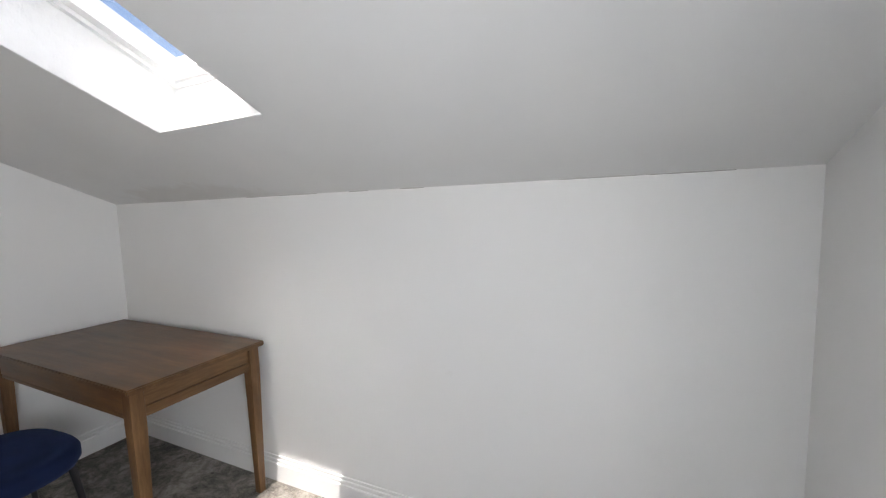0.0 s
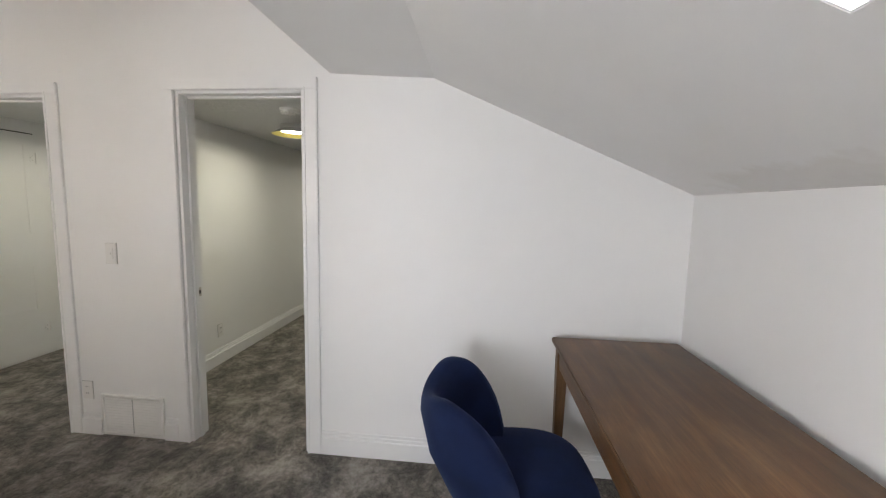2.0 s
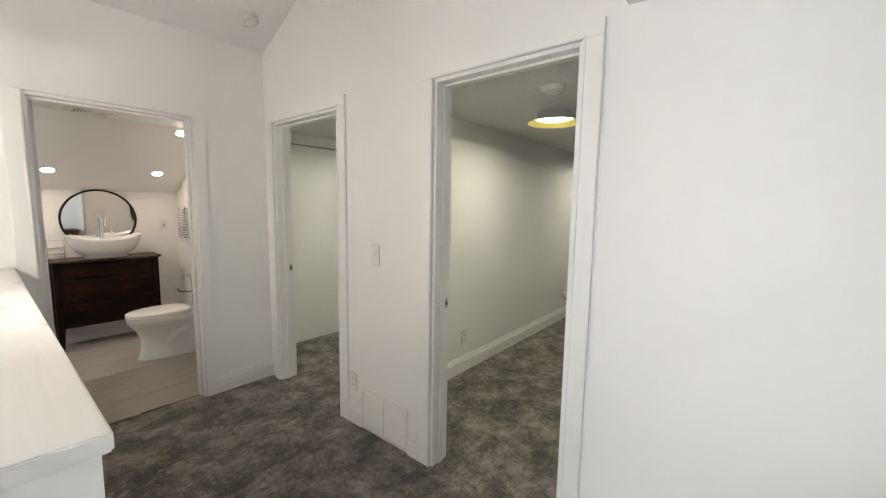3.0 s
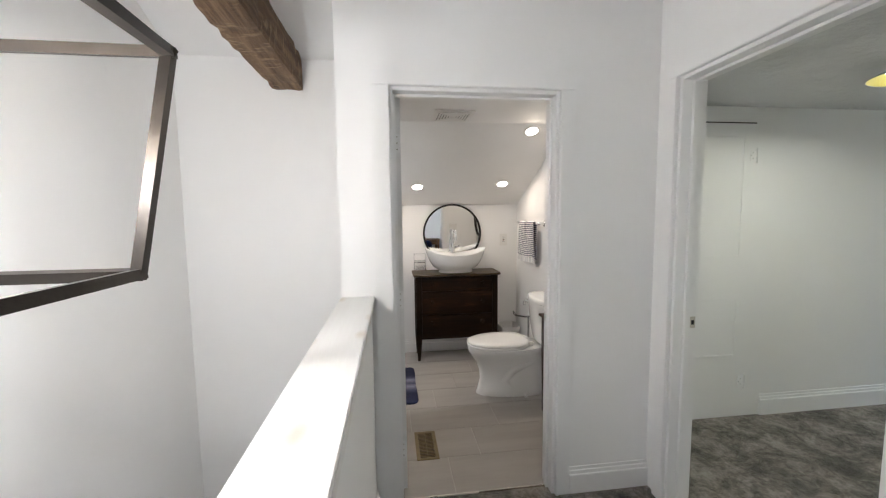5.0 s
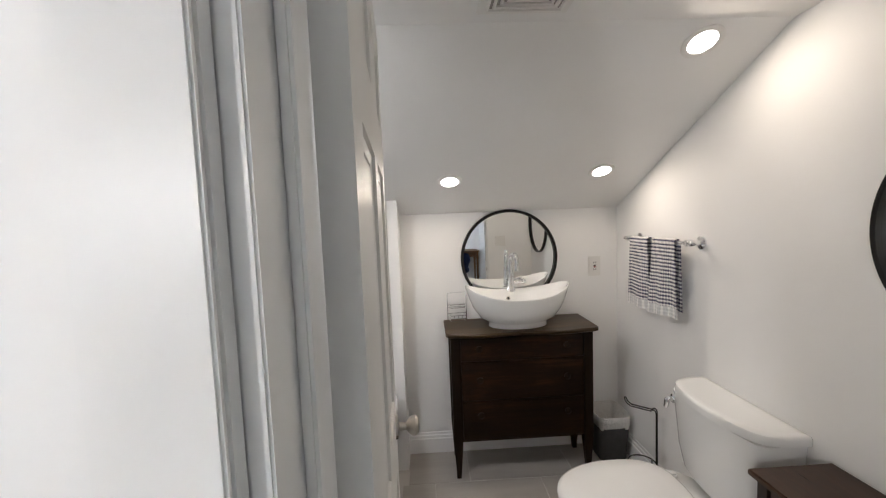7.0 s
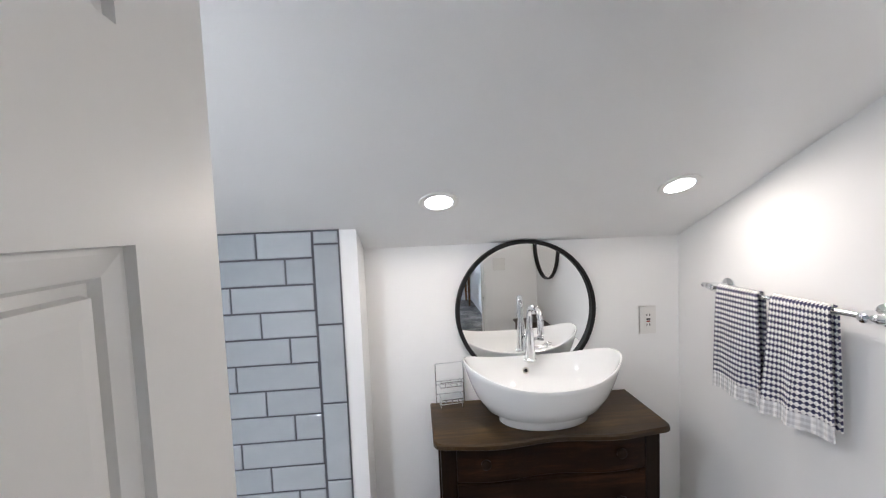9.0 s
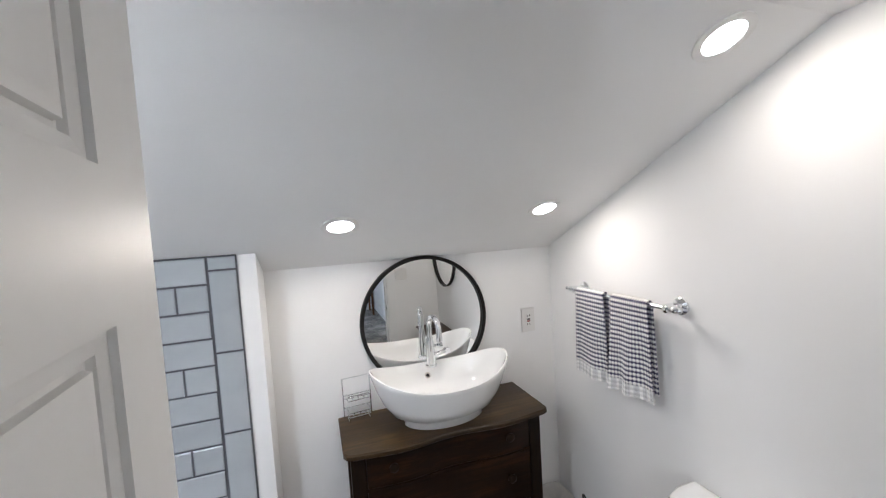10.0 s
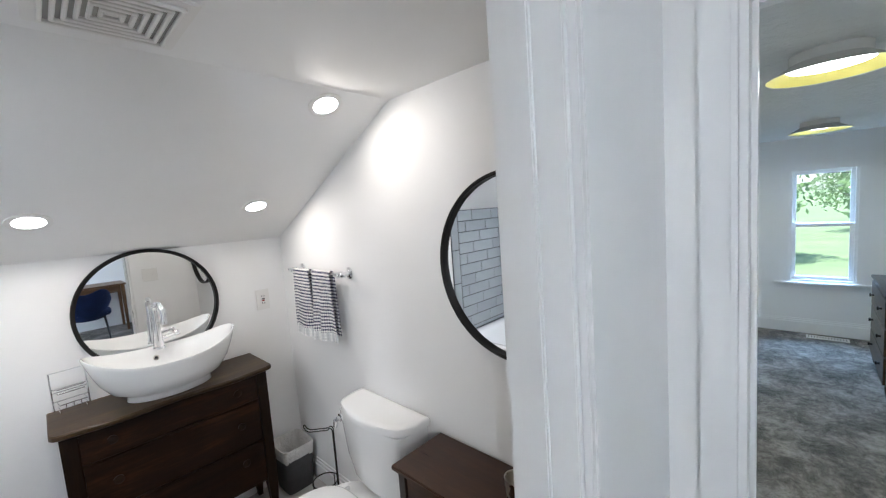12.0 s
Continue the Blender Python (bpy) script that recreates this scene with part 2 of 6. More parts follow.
def wall_tile_material():
    """Pale grey glazed tile, slightly darker towards its edges as glaze thins."""
    m, n, l, b = nodes_of("wall_tile")
    info = n.new("ShaderNodeObjectInfo")
    cloud = noise_node(n, l, coords(n, l), 9, 3)
    mx = n.new("ShaderNodeMath")
    mx.operation = "MULTIPLY_ADD"
    mx.inputs[1].default_value = 0.5
    l.new(info.outputs["Random"], mx.inputs[0])
    l.new(cloud, mx.inputs[2])
    l.new(ramp_node(n, l, mx.outputs[0], [(0.3, (0.335, 0.362, 0.385)), (1.25, (0.42, 0.445, 0.468))]), b.inputs["Base Color"])
    b.inputs["Roughness"].default_value = 0.1
    b.inputs["Coat Weight"].default_value = 0.3
    bump_of(n, l, b, cloud, 0.04, 0.002)
    return m


def mirror_material():
    m, n, l, b = nodes_of("mirror_glass")
    b.inputs["Base Color"].default_value = (0.93, 0.94, 0.94, 1)
    b.inputs["Metallic"].default_value, b.inputs["Roughness"].default_value = 1.0, 0.012
    return m


def glass_material():
    m, n, l, b = nodes_of("window_glass")
    b.inputs["Base Color"].default_value = (0.97, 0.99, 1, 1)
    b.inputs["Transmission Weight"].default_value, b.inputs["Roughness"].default_value, b.inputs["IOR"].default_value = 1.0, 0.0, 1.45
    return m


def rug_material():
    """Navy bath mat with paler and mixed bands across it."""
    m, n, l, b = nodes_of("bath_mat")
    v = coords(n, l)
    sep = n.new("ShaderNodeSeparateXYZ")
    l.new(v, sep.inputs[0])
    fl = noise_node(n, l, v, 90, 3, 0.7)
    k = n.new("ShaderNodeMath")
    k.operation = "MULTIPLY_ADD"
    k.inputs[1].default_value = 0.10
    l.new(fl, k.inputs[0])
    l.new(sep.outputs["Y"], k.inputs[2])
    r = n.new("ShaderNodeMapRange")
    r.inputs["From Min"].default_value, r.inputs["From Max"].default_value = -0.30, 0.40
    l.new(k.outputs[0], r.inputs["Value"])
    navy, mid, pale = (0.012, 0.016, 0.05), (0.06, 0.065, 0.12), (0.25, 0.25, 0.33)
    l.new(ramp_node(n, l, r.outputs["Result"], [(0.28, navy), (0.36, mid), (0.42, pale), (0.52, mid), (0.6, pale), (0.7, mid), (0.78, navy)]), b.inputs["Base Color"])
    b.inputs["Roughness"].default_value = 0.95
    bump_of(n, l, b, fl, 0.9, 0.01)
    return m


def foliage_material(name, a, c):
    m, n, l, b = nodes_of(name)
    g = n.new("ShaderNodeNewGeometry")
    l.new(ramp_node(n, l, g.outputs["Random Per Island"], [(0.0, a), (1.0, c)]), b.inputs["Base Color"])
    b.inputs["Roughness"].default_value = 0.6
    tr, mx = n.new("ShaderNodeBsdfTranslucent"), n.new("ShaderNodeMixShader")
    tr.inputs["Color"].default_value = (*tint(c, 1.5), 1)
    mx.inputs["Fac"].default_value = 0.5
    l.new(b.outputs[0], mx.inputs[1])
    l.new(tr.outputs[0], mx.inputs[2])
    l.new(mx.outputs[0], n["Material Output"].inputs["Surface"])
    return m


def cap_material():
    """Whitewashed pine: thin white paint with a few knots showing through."""
    m, n, l, b = nodes_of("painted_pine")
    v = coords(n, l, (1, 0.5, 1))
    vor = n.new("ShaderNodeTexVoronoi")
    vor.voronoi_dimensions = "2D"
    vor.inputs["Scale"].default_value = 5.5
    l.new(v, vor.inputs["Vector"])
    wob = n.new("ShaderNodeMath")
    wob.operation = "MULTIPLY_ADD"
    wob.inputs[1].default_value = 0.08
    l.new(noise_node(n, l, coords(n, l), 30, 4), wob.inputs[0])
    l.new(vor.outputs["Distance"], wob.inputs[2])
    knot = ramp_node(n, l, wob.outputs[0], [(0.07, (0.84, 0.79, 0.72)), (0.13, (0.92, 0.89, 0.85)), (0.19, (1, 1, 1))])
    grain = ramp_node(n, l, noise_node(n, l, coords(n, l, (9, 0.5, 1)), 6, 5), [(0.3, (0.79, 0.78, 0.755)), (0.7, (0.82, 0.812, 0.79))])
    mix = n.new("ShaderNodeMix")
    mix.data_type, mix.blend_type = "RGBA", "MULTIPLY"
    mix.inputs["Factor"].default_value = 1.0
    l.new(grain, mix.inputs["A"])
    l.new(knot, mix.inputs["B"])
    l.new(mix.outputs["Result"], b.inputs["Base Color"])
    b.inputs["Roughness"].default_value = 0.35
    bump_of(n, l, b, noise_node(n, l, coords(n, l, (9, 0.5, 1)), 22, 4), 0.06, 0.001)
    return m


def brushed_trim():
    """Thinly brushed white paint over timber: long pale-grey strokes and a few rubbed marks."""
    m, n, l, b = nodes_of("trim_paint")
    stroke = noise_node(n, l, coords(n, l, (3.0, 3.0, 0.7)), 5, 6, 0.62)
    rub = noise_node(n, l, coords(n, l), 9, 7, 0.7)
    base = ramp_node(n, l, stroke, [(0.3, (0.852, 0.851, 0.846)), (0.5, (0.86, 0.858, 0.85)), (0.7, (0.866, 0.863, 0.855))])
    marks = ramp_node(n, l, rub, [(0.68, (1, 1, 1)), (0.8, (0.955, 0.95, 0.94)), (0.88, (0.9, 0.89, 0.875))])
    mix = n.new("ShaderNodeMix")
    mix.data_type, mix.blend_type = "RGBA", "MULTIPLY"
    mix.inputs["Factor"].default_value = 1.0
    l.new(base, mix.inputs["A"])
    l.new(marks, mix.inputs["B"])
    l.new(mix.outputs["Result"], b.inputs["Base Color"])
    b.inputs["Roughness"].default_value = 0.36
    bump_of(n, l, b, noise_node(n, l, coords(n, l, (6, 6, 1)), 22, 4), 0.01, 0.0005)
    return m


def hewn_timber():
    """Old adzed beam: streaked brown grain, paler cross-cut tool marks in bands, dark checks along the grain."""
    m, n, l, b = nodes_of("hewn_beam")
    grain = noise_node(n, l, coords(n, l, (1, 0.06, 1)), 26, 7, 0.65)
    cuts = noise_node(n, l, coords(n, l, (0.35, 1, 0.35)), 34, 4, 0.6)
    patch = noise_node(n, l, coords(n, l), 5, 5, 0.6)
    base = ramp_node(n, l, grain, [(0.32, (0.030, 0.017, 0.009)), (0.48, (0.115, 0.066, 0.034)), (0.66, (0.25, 0.155, 0.085))])
    scar = ramp_node(n, l, cuts, [(0.52, (0, 0, 0)), (0.62, (1, 1, 1))])
    worn = ramp_node(n, l, patch, [(0.42, (0, 0, 0)), (0.6, (1, 1, 1))])
    both = n.new("ShaderNodeMath")
    both.operation = "MULTIPLY"
    l.new(scar, both.inputs[0])
    l.new(worn, both.inputs[1])
    mix = n.new("ShaderNodeMix")
    mix.data_type = "RGBA"
    l.new(both.outputs[0], mix.inputs["Factor"])
    l.new(base, mix.inputs["A"])
    mix.inputs["B"].default_value = (0.33, 0.225, 0.13, 1)
    l.new(mix.outputs["Result"], b.inputs["Base Color"])
    b.inputs["Roughness"].default_value = 0.85
    sum_ = n.new("ShaderNodeMath")
    sum_.operation = "ADD"
    l.new(grain, sum_.inputs[0])
    l.new(cuts, sum_.inputs[1])
    bump_of(n, l, b, sum_.outputs[0], 0.9, 0.012)
    return m


WALL = wall_paint("wall_paint", (0.87, 0.866, 0.856))
TRIM = brushed_trim()
CEIL = ceiling_plaster("ceiling_paint", (0.85, 0.846, 0.838))
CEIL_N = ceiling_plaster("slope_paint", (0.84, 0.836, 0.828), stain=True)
CEIL_ROUGH = ceiling_plaster("textured_plaster", (0.74, 0.74, 0.74), coarse=0.8)
REVEAL = ceiling_plaster("reveal_plaster", (0.82, 0.82, 0.82), coarse=0.45)
CARPET = carpet_material()
DOOR = plain("door_paint", (0.80, 0.797, 0.785), 0.46, var=0.02, scale=5, fine=40, bump=0.06, depth=0.002, rvar=0.0)
CAP = cap_material()
DESK = wood("oak_desk", (0.050, 0.0235, 0.0095), (0.105, 0.052, 0.0215), (0.20, 0.108, 0.046), "x", 0.34, ring=17)
DESK_Y = wood("oak_desk_cross", (0.055, 0.027, 0.010), (0.13, 0.066, 0.027), (0.24, 0.132, 0.057), "y", 0.42, ring=14)
DESK_Z = wood("oak_desk_leg", (0.055, 0.027, 0.010), (0.13, 0.066, 0.027), (0.24, 0.132, 0.057), "z", 0.42, ring=14)
VAN = wood("vanity_top_wood", (0.013, 0.0070, 0.0024), (0.045, 0.0255, 0.0088), (0.145, 0.086, 0.030), "x", 0.34, ring=12)
VAN_D = wood("vanity_wood", (0.0050, 0.0018, 0.0007), (0.0165, 0.0064, 0.0022), (0.062, 0.026, 0.0090), "x", 0.46, bump=0.1)
VAN_Z = wood("vanity_leg_wood", (0.005, 0.0022, 0.0009), (0.013, 0.0058, 0.0023), (0.034, 0.0155, 0.006), "z", 0.46, bump=0.1)
VAN.node_tree.nodes["Principled BSDF"].inputs["Specular IOR Level"].default_value = 0.3
for dark_wood in (VAN_D, VAN_Z):      # old shellac, little sheen left
    dark_wood.node_tree.nodes["Principled BSDF"].inputs["Specular IOR Level"].default_value = 0.16
STAND = wood("side_table_wood", (0.014, 0.0048, 0.0018), (0.032, 0.0115, 0.004), (0.06, 0.024, 0.009), "y", 0.3, bump=0.12)
STAND_Z = wood("side_table_leg", (0.007, 0.0026, 0.0014), (0.014, 0.0055, 0.0028), (0.026, 0.011, 0.0055), "z", 0.32, bump=0.1)
DRESSER = wood("bedroom_dresser_wood", (0.07, 0.032, 0.012), (0.16, 0.075, 0.027), (0.26, 0.13, 0.05), "z", 0.4)
BEAM = hewn_timber()
VELVET = velvet("navy_velvet", (0.0050, 0.0115, 0.044))
BLACK = plain("black_metal", (0.018, 0.017, 0.016), 0.42, 0.6, var=0.2, bump=0.05)
LANTERN = plain("bronze_metal", (0.035, 0.03, 0.026), 0.38, 0.7, var=0.35, scale=12, bump=0.08)
GUN = plain("gunmetal", (0.06, 0.06, 0.065), 0.35, 0.9, var=0.1, bump=0.03)
CHROME = plain("chrome", (0.82, 0.83, 0.84), 0.07, 1.0, var=0.02, bump=0.0, rvar=0.02)
NICKEL = plain("brushed_nickel", (0.55, 0.52, 0.47), 0.28, 1.0, var=0.08, bump=0.05)
BRASS = plain("antique_brass", (0.20, 0.155, 0.085), 0.4, 0.85, var=0.2, scale=14, bump=0.06)
DARK = plain("dark_void", (0.012, 0.012, 0.012), 0.8, var=0.2)
PORC = porcelain("porcelain", (0.86, 0.86, 0.85))
TUB = porcelain("tub_enamel", (0.84, 0.85, 0.86))
PLASTIC = plain("white_plastic", (0.80, 0.79, 0.765), 0.35, var=0.02, bump=0.03)
SEAT = plain("white_seat_plastic", (0.84, 0.835, 0.82), 0.16, var=0.015, bump=0.0, rvar=0.03)
MIRROR = mirror_material()
GLASS = glass_material()
TOWEL = towel_cloth()
TILE_F = floor_tile_material()
GROUT_F = plain("floor_grout", (0.48, 0.465, 0.44), 0.85, var=0.08, fine=220, bump=0.2)
TILE_W = wall_tile_material()
GROUT_W = plain("wall_grout", (0.085, 0.09, 0.10), 0.8, var=0.1, fine=220, bump=0.2)
RUG = rug_material()
LINER = plain("white_bin_liner", (0.56, 0.55, 0.53), 0.3, var=0.05, scale=20, fine=60, bump=0.5, depth=0.01)
BIN = plain("charcoal_bin", (0.05, 0.05, 0.052), 0.7, var=0.25, scale=30, bump=0.4)
DISC = glowing("downlight_lens", (1.0, 0.95, 0.86), 3.0)
LAMP_DISC = glowing("bedroom_lamp_lens", (1.0, 0.96, 0.84), 6.0)
GOLD = plain("gold_shade_inside", (0.85, 0.73, 0.20), 0.35, 0.2, var=0.05, bump=0.03)
LAMP_SHADE = plain("lamp_shade_paint", (0.60, 0.59, 0.56), 0.55, var=0.04, bump=0.05)
SHADE = plain("grey_shade", (0.33, 0.32, 0.30), 0.6, var=0.05, bump=0.08)
BULB = glowing("warm_bulb", (1.0, 0.78, 0.5), 14.0)
BARK = plain("bark", (0.10, 0.08, 0.06), 0.9, var=0.4, scale=9, fine=40, bump=0.8, depth=0.02)
LEAF = foliage_material("leaves", (0.07, 0.12, 0.045), (0.16, 0.23, 0.09))
LAWN = plain("lawn", (0.15, 0.20, 0.075), 0.9, var=0.3, scale=0.4, fine=12, bump=0.6, depth=0.05)
CLOTH = plain("striped_cloth", (0.45, 0.43, 0.45), 0.9, var=0.6, scale=30, bump=0.3)


# ---------------------------------------------------------------- mesh helpers
def box(bm, x0, x1, y0, y1, z0, z1, bevel=0.0, seg=2):
    (x0, x1), (y0, y1), (z0, z1) = sorted((x0, x1)), sorted((y0, y1)), sorted((z0, z1))
    flat = bm.faces.layers.int.get("flat") or bm.faces.layers.int.new("flat")
    v = [bm.verts.new((x, y, z)) for z in (z0, z1) for y in (y0, y1) for x in (x0, x1)]
    f = [bm.faces.new([v[i] for i in q]) for q in ((0, 2, 3, 1), (4, 5, 7, 6), (0, 1, 5, 4), (2, 6, 7, 3), (0, 4, 6, 2), (1, 3, 7, 5))]
    if bevel:
        edges = list({e for q in f for e in q.edges})
        bmesh.ops.bevel(bm, geom=edges, offset=bevel, segments=seg, affect="EDGES", clamp_overlap=True)
        mid, half = Vector((x0 + x1, y0 + y1, z0 + z1)) / 2, Vector((x1 - x0, y1 - y0, z1 - z0)) / 2 + Vector((1e-5, 1e-5, 1e-5))
        for q in bm.faces:
            d = q.calc_center_median() - mid
            if abs(d.x) <= half.x and abs(d.y) <= half.y and abs(d.z) <= half.z:
                q.normal_update()
                if max(abs(k) for k in q.normal) > 0.9999:
                    q[flat] = 1
    return bm


def bx(*a, **k):
    return box(bmesh.new(), *a, **k)


def loft(bm, rings, cap0=True, cap1=True, closed=False):
    rows = [[bm.verts.new(p) for p in r] for r in rings]
    n = len(rows[0])
    pairs = list(zip(rows, rows[1:])) + ([(rows[-1], rows[0])] if closed else [])
    for a, c in pairs:
        for i in range(n):
            j = (i + 1) % n
            bm.faces.new((a[i], a[j], c[j], c[i]))
    if cap0 and not closed:
        bm.faces.new(rows[0][::-1])
    if cap1 and not closed:
        bm.faces.new(rows[-1])
    return bm


def oval(cx, cy, z, rx, ry, n=32, power=2.0):
    e = 2.0 / power
    out = []
    for i in range(n):
        a = 2 * math.pi * i / n
        c, s = math.cos(a), math.sin(a)
        out.append((cx + rx * math.copysign(abs(c) ** e, c), cy + ry * math.copysign(abs(s) ** e, s), z))
    return out


def lathe(bm, profile, at=(0, 0, 0), axis="z", n=28, cap0=True, cap1=True):
    rings = []
    for r, h in profile:
        ring = []
        for i in range(n):
            a = 2 * math.pi * i / n
            c, s = r * math.cos(a), r * math.sin(a)
            p = {"z": (c, s, h), "y": (c, h, s), "x": (h, c, s)}[axis]
            ring.append((at[0] + p[0], at[1] + p[1], at[2] + p[2]))
        rings.append(ring)
    return loft(bm, rings, cap0, cap1)


def tube(bm, pts, r, n=8, closed=False):
    pts = [Vector(p) for p in pts]
    rings, side = [], None
    m = len(pts)
    for i, p in enumerate(pts):
        a = pts[(i - 1) % m] if closed or i else p
        c = pts[(i + 1) % m] if closed or i < m - 1 else p
        t = (c - a).normalized()
        if side is None:
            side = t.orthogonal().normalized()
        side = (side - t * side.dot(t)).normalized()
        up = t.cross(side)
        rr = r[i] if isinstance(r, (list, tuple)) else r
        rings.append([tuple(p + rr * (math.cos(2 * math.pi * k / n) * side + math.sin(2 * math.pi * k / n) * up)) for k in range(n)])
    return loft(bm, rings, closed=closed)


def prism(bm, outline, axis, lo, hi):
    """Extrudes a flat outline of (u, v): axis x takes (y, z), axis y takes (x, z), axis z takes (x, y)."""
    def at(u, v, w):
        return {"x": (w, u, v), "y": (u, w, v), "z": (u, v, w)}[axis]
    a = [bm.verts.new(at(u, v, lo)) for u, v in outline]
    c = [bm.verts.new(at(u, v, hi)) for u, v in outline]
    tri = tessellate_polygon([[Vector((u, v, 0)) for u, v in outline]])
    for t in tri:
        bm.faces.new([a[i] for i in t])
        bm.faces.new([c[i] for i in reversed(t)])
    k = len(outline)
    for i in range(k):
        j = (i + 1) % k
        bm.faces.new((a[i], a[j], c[j], c[i]))
    return bm


def mesh_of(name, bm, material, smooth=35):
    bmesh.ops.recalc_face_normals(bm, faces=bm.faces)
    me = bpy.data.meshes.new(name)
    flat = bm.faces.layers.int.get("flat")     # level sides of bevelled boxes stay flat
    soft = [flat is None or not f[flat] for f in bm.faces]
    bm.to_mesh(me)
    bm.free()
    me.materials.append(material)
    if smooth:
        me.polygons.foreach_set("use_smooth", soft)
        me.set_sharp_from_angle(angle=radians(smooth))
    return me


def part(name, bm, material, parent, label="", smooth=35):
    ob = new(name, mesh_of(name, bm, material, smooth))
    ob.parent = parent
    return tagged(ob, label)


def thing(name, label, category, m=None, group="", kind=""):
    ob = new(name)
    ob.empty_display_size = 0.05
    if m is not None:
        ob.matrix_basis = m
    return tagged(ob, label, category, group, kind)


def solid(name, bm, material, label, category="", kind="structure", smooth=0):
    return tagged(new(name, mesh_of(name, bm, material, smooth)), label, category, "", kind)


# ---------------------------------------------------------------- openings
D1 = (-1.350, -0.600)      # bedroom door, along y
D2 = (-3.0, -2.160)        # second bedroom door, along y
BD = (-2.348, -1.540)      # bathroom door, along x
HEAD1, HEAD2, HEAD3 = 2.088, 2.073, 2.040   # door heads, in the same order
WT = 0.12                  # wall thickness
SKX, SKY0, SKY1 = (-1.465, -0.912), 0.16, 0.935
WIN = (-3.05, -2.525, 0.60, 1.79)
# opening of the unseen window added in the study's east wall
FILL_WIN = (-0.84, -0.10, 0.85, 1.75)

# ---------------------------------------------------------------- floors
b = bmesh.new()
prism(b, [(VX0, -0.93), (VX0, SY - 0.06), (WX - WT, SY - 0.06), (WX - WT, KY + 0.12), (EX + 0.12, KY + 0.12), (EX + 0.12, -0.93)], "z", -0.02, 0.0)
solid("floor", b, CARPET, "dark grey-brown plush carpet with brushed nap marks", "carpet")
b = bmesh.new()
box(b, RX - 0.1, WX - WT, -3.80, 1.57, -0.02, 0.0)
solid("floor_west", b, CARPET, "dark grey plush carpet in the bedrooms", "carpet")
b = bmesh.new()
box(b, VX0 - 0.4, VX1 + 0.4, VY - 0.4, -0.6, -2.75, -2.7)
solid("floor_lower", b, CARPET, "dark carpet at the foot of the stairwell", "carpet")
b = bmesh.new()
box(b, -2.985, EX + 0.12, -0.93, KY + 0.12, -0.25, -0.02)
box(b, -2.985, VX0 - 0.001, -5.475, -0.931, -0.25, -0.02)
box(b, VX0 - 0.001, -0.4, -5.475, VY - 0.101, -0.25, -0.02)
box(b, RX - 0.1, -2.986, -3.8, 1.57, -0.25, -0.02)
solid("floor_slab", b, WALL, "floor structure under the carpet and tile", "floor")

# ---------------------------------------------------------------- walls
# long west wall with the two bedroom doors; its top follows the roof
b = bmesh.new()
prism(b, [(KY + 0.12, 0), (D1[1], 0), (D1[1], HEAD1), (D1[0], HEAD1), (D1[0], 0), (D2[1], 0), (D2[1], HEAD2), (D2[0], HEAD2), (D2[0], 0), (BY - 0.12, 0),
          (BY - 0.12, roof_s(BY - 0.12) + 0.04), (RIDGE, roof_s(RIDGE) + 0.04), (KY + 0.12, roof_n(KY + 0.12) + 0.04)], "x", WX - WT, WX)
solid("wall_west", b, WALL, "long white painted wall with two bedroom doorways", "wall")
# knee wall
solid("wall_north", bx(WX, EX, KY, KY + 0.12, 0, roof_n(KY) + 0.03), WALL, "low white knee wall under the sloped ceiling", "wall")
# east wall of the study
b = bmesh.new()
prism(b, [(KY + 0.12, 0), (FILL_WIN[1], 0), (FILL_WIN[1], roof_n(FILL_WIN[1]) + 0.04), (KY + 0.12, roof_n(KY + 0.12) + 0.04)], "x", EX, EX + 0.12)
box(b, EX, EX + 0.12, -0.93, FILL_WIN[0], 0, roof_n(-0.93) + 0.04)
box(b, EX, EX + 0.12, FILL_WIN[0], FILL_WIN[1], 0, FILL_WIN[2])
box(b, EX, EX + 0.12, FILL_WIN[0], FILL_WIN[1], FILL_WIN[3], roof_n(FILL_WIN[1]) + 0.04)
solid("wall_east", b, WALL, "white painted wall at the study's end", "wall")
solid("wall_study_return", bx(VX1, EX + 0.12, -1.05, -0.93, 0, roof_n(-0.93) + 0.1), WALL, "white wall beside the head of the stairs", "wall")
# bathroom door wall
b = bmesh.new()
prism(b, [(WX, 0), (BD[0], 0), (BD[0], HEAD3), (BD[1], HEAD3), (BD[1], 0), (VX0, 0), (VX0, roof_s(SY) + 0.03), (WX, roof_s(SY) + 0.03)], "y", SY - WT, SY)
solid("wall_south", b, WALL, "white painted wall with the bathroom doorway", "wall")
# stairwell walls
b = bmesh.new()
prism(b, [(-0.6, -2.7), (VY - 0.1, -2.7), (VY - 0.1, roof_s(VY - 0.1) + 0.04), (RIDGE, roof_s(RIDGE) + 0.04), (-0.6, roof_n(-0.6) + 0.04)], "x", VX1, VX1 + 0.12)
solid("wall_stair_east", b, WALL, "tall white stairwell wall", "wall")
solid("wall_stair_south", bx(VX0 - 0.12, VX1, VY - 0.1, VY, -2.7, roof_s(VY) + 0.03), WALL, "tall white wall at the end of the stairwell", "wall")
b = bmesh.new()
box(b, VX0 - 0.12, VX0, VY, SY - WT, 0, roof_s(VY) + 0.06)
box(b, VX0 - 0.12, VX0 - 0.001, VY, -0.6, -2.7, -0.25)
solid("wall_stair_west", b, WALL, "white wall between stairwell and bathroom", "wall")
solid("wall_stair_north", bx(VX0 - 0.12, VX1, -0.6, -0.5, -2.7, -0.25), WALL, "white wall under the study floor", "wall")
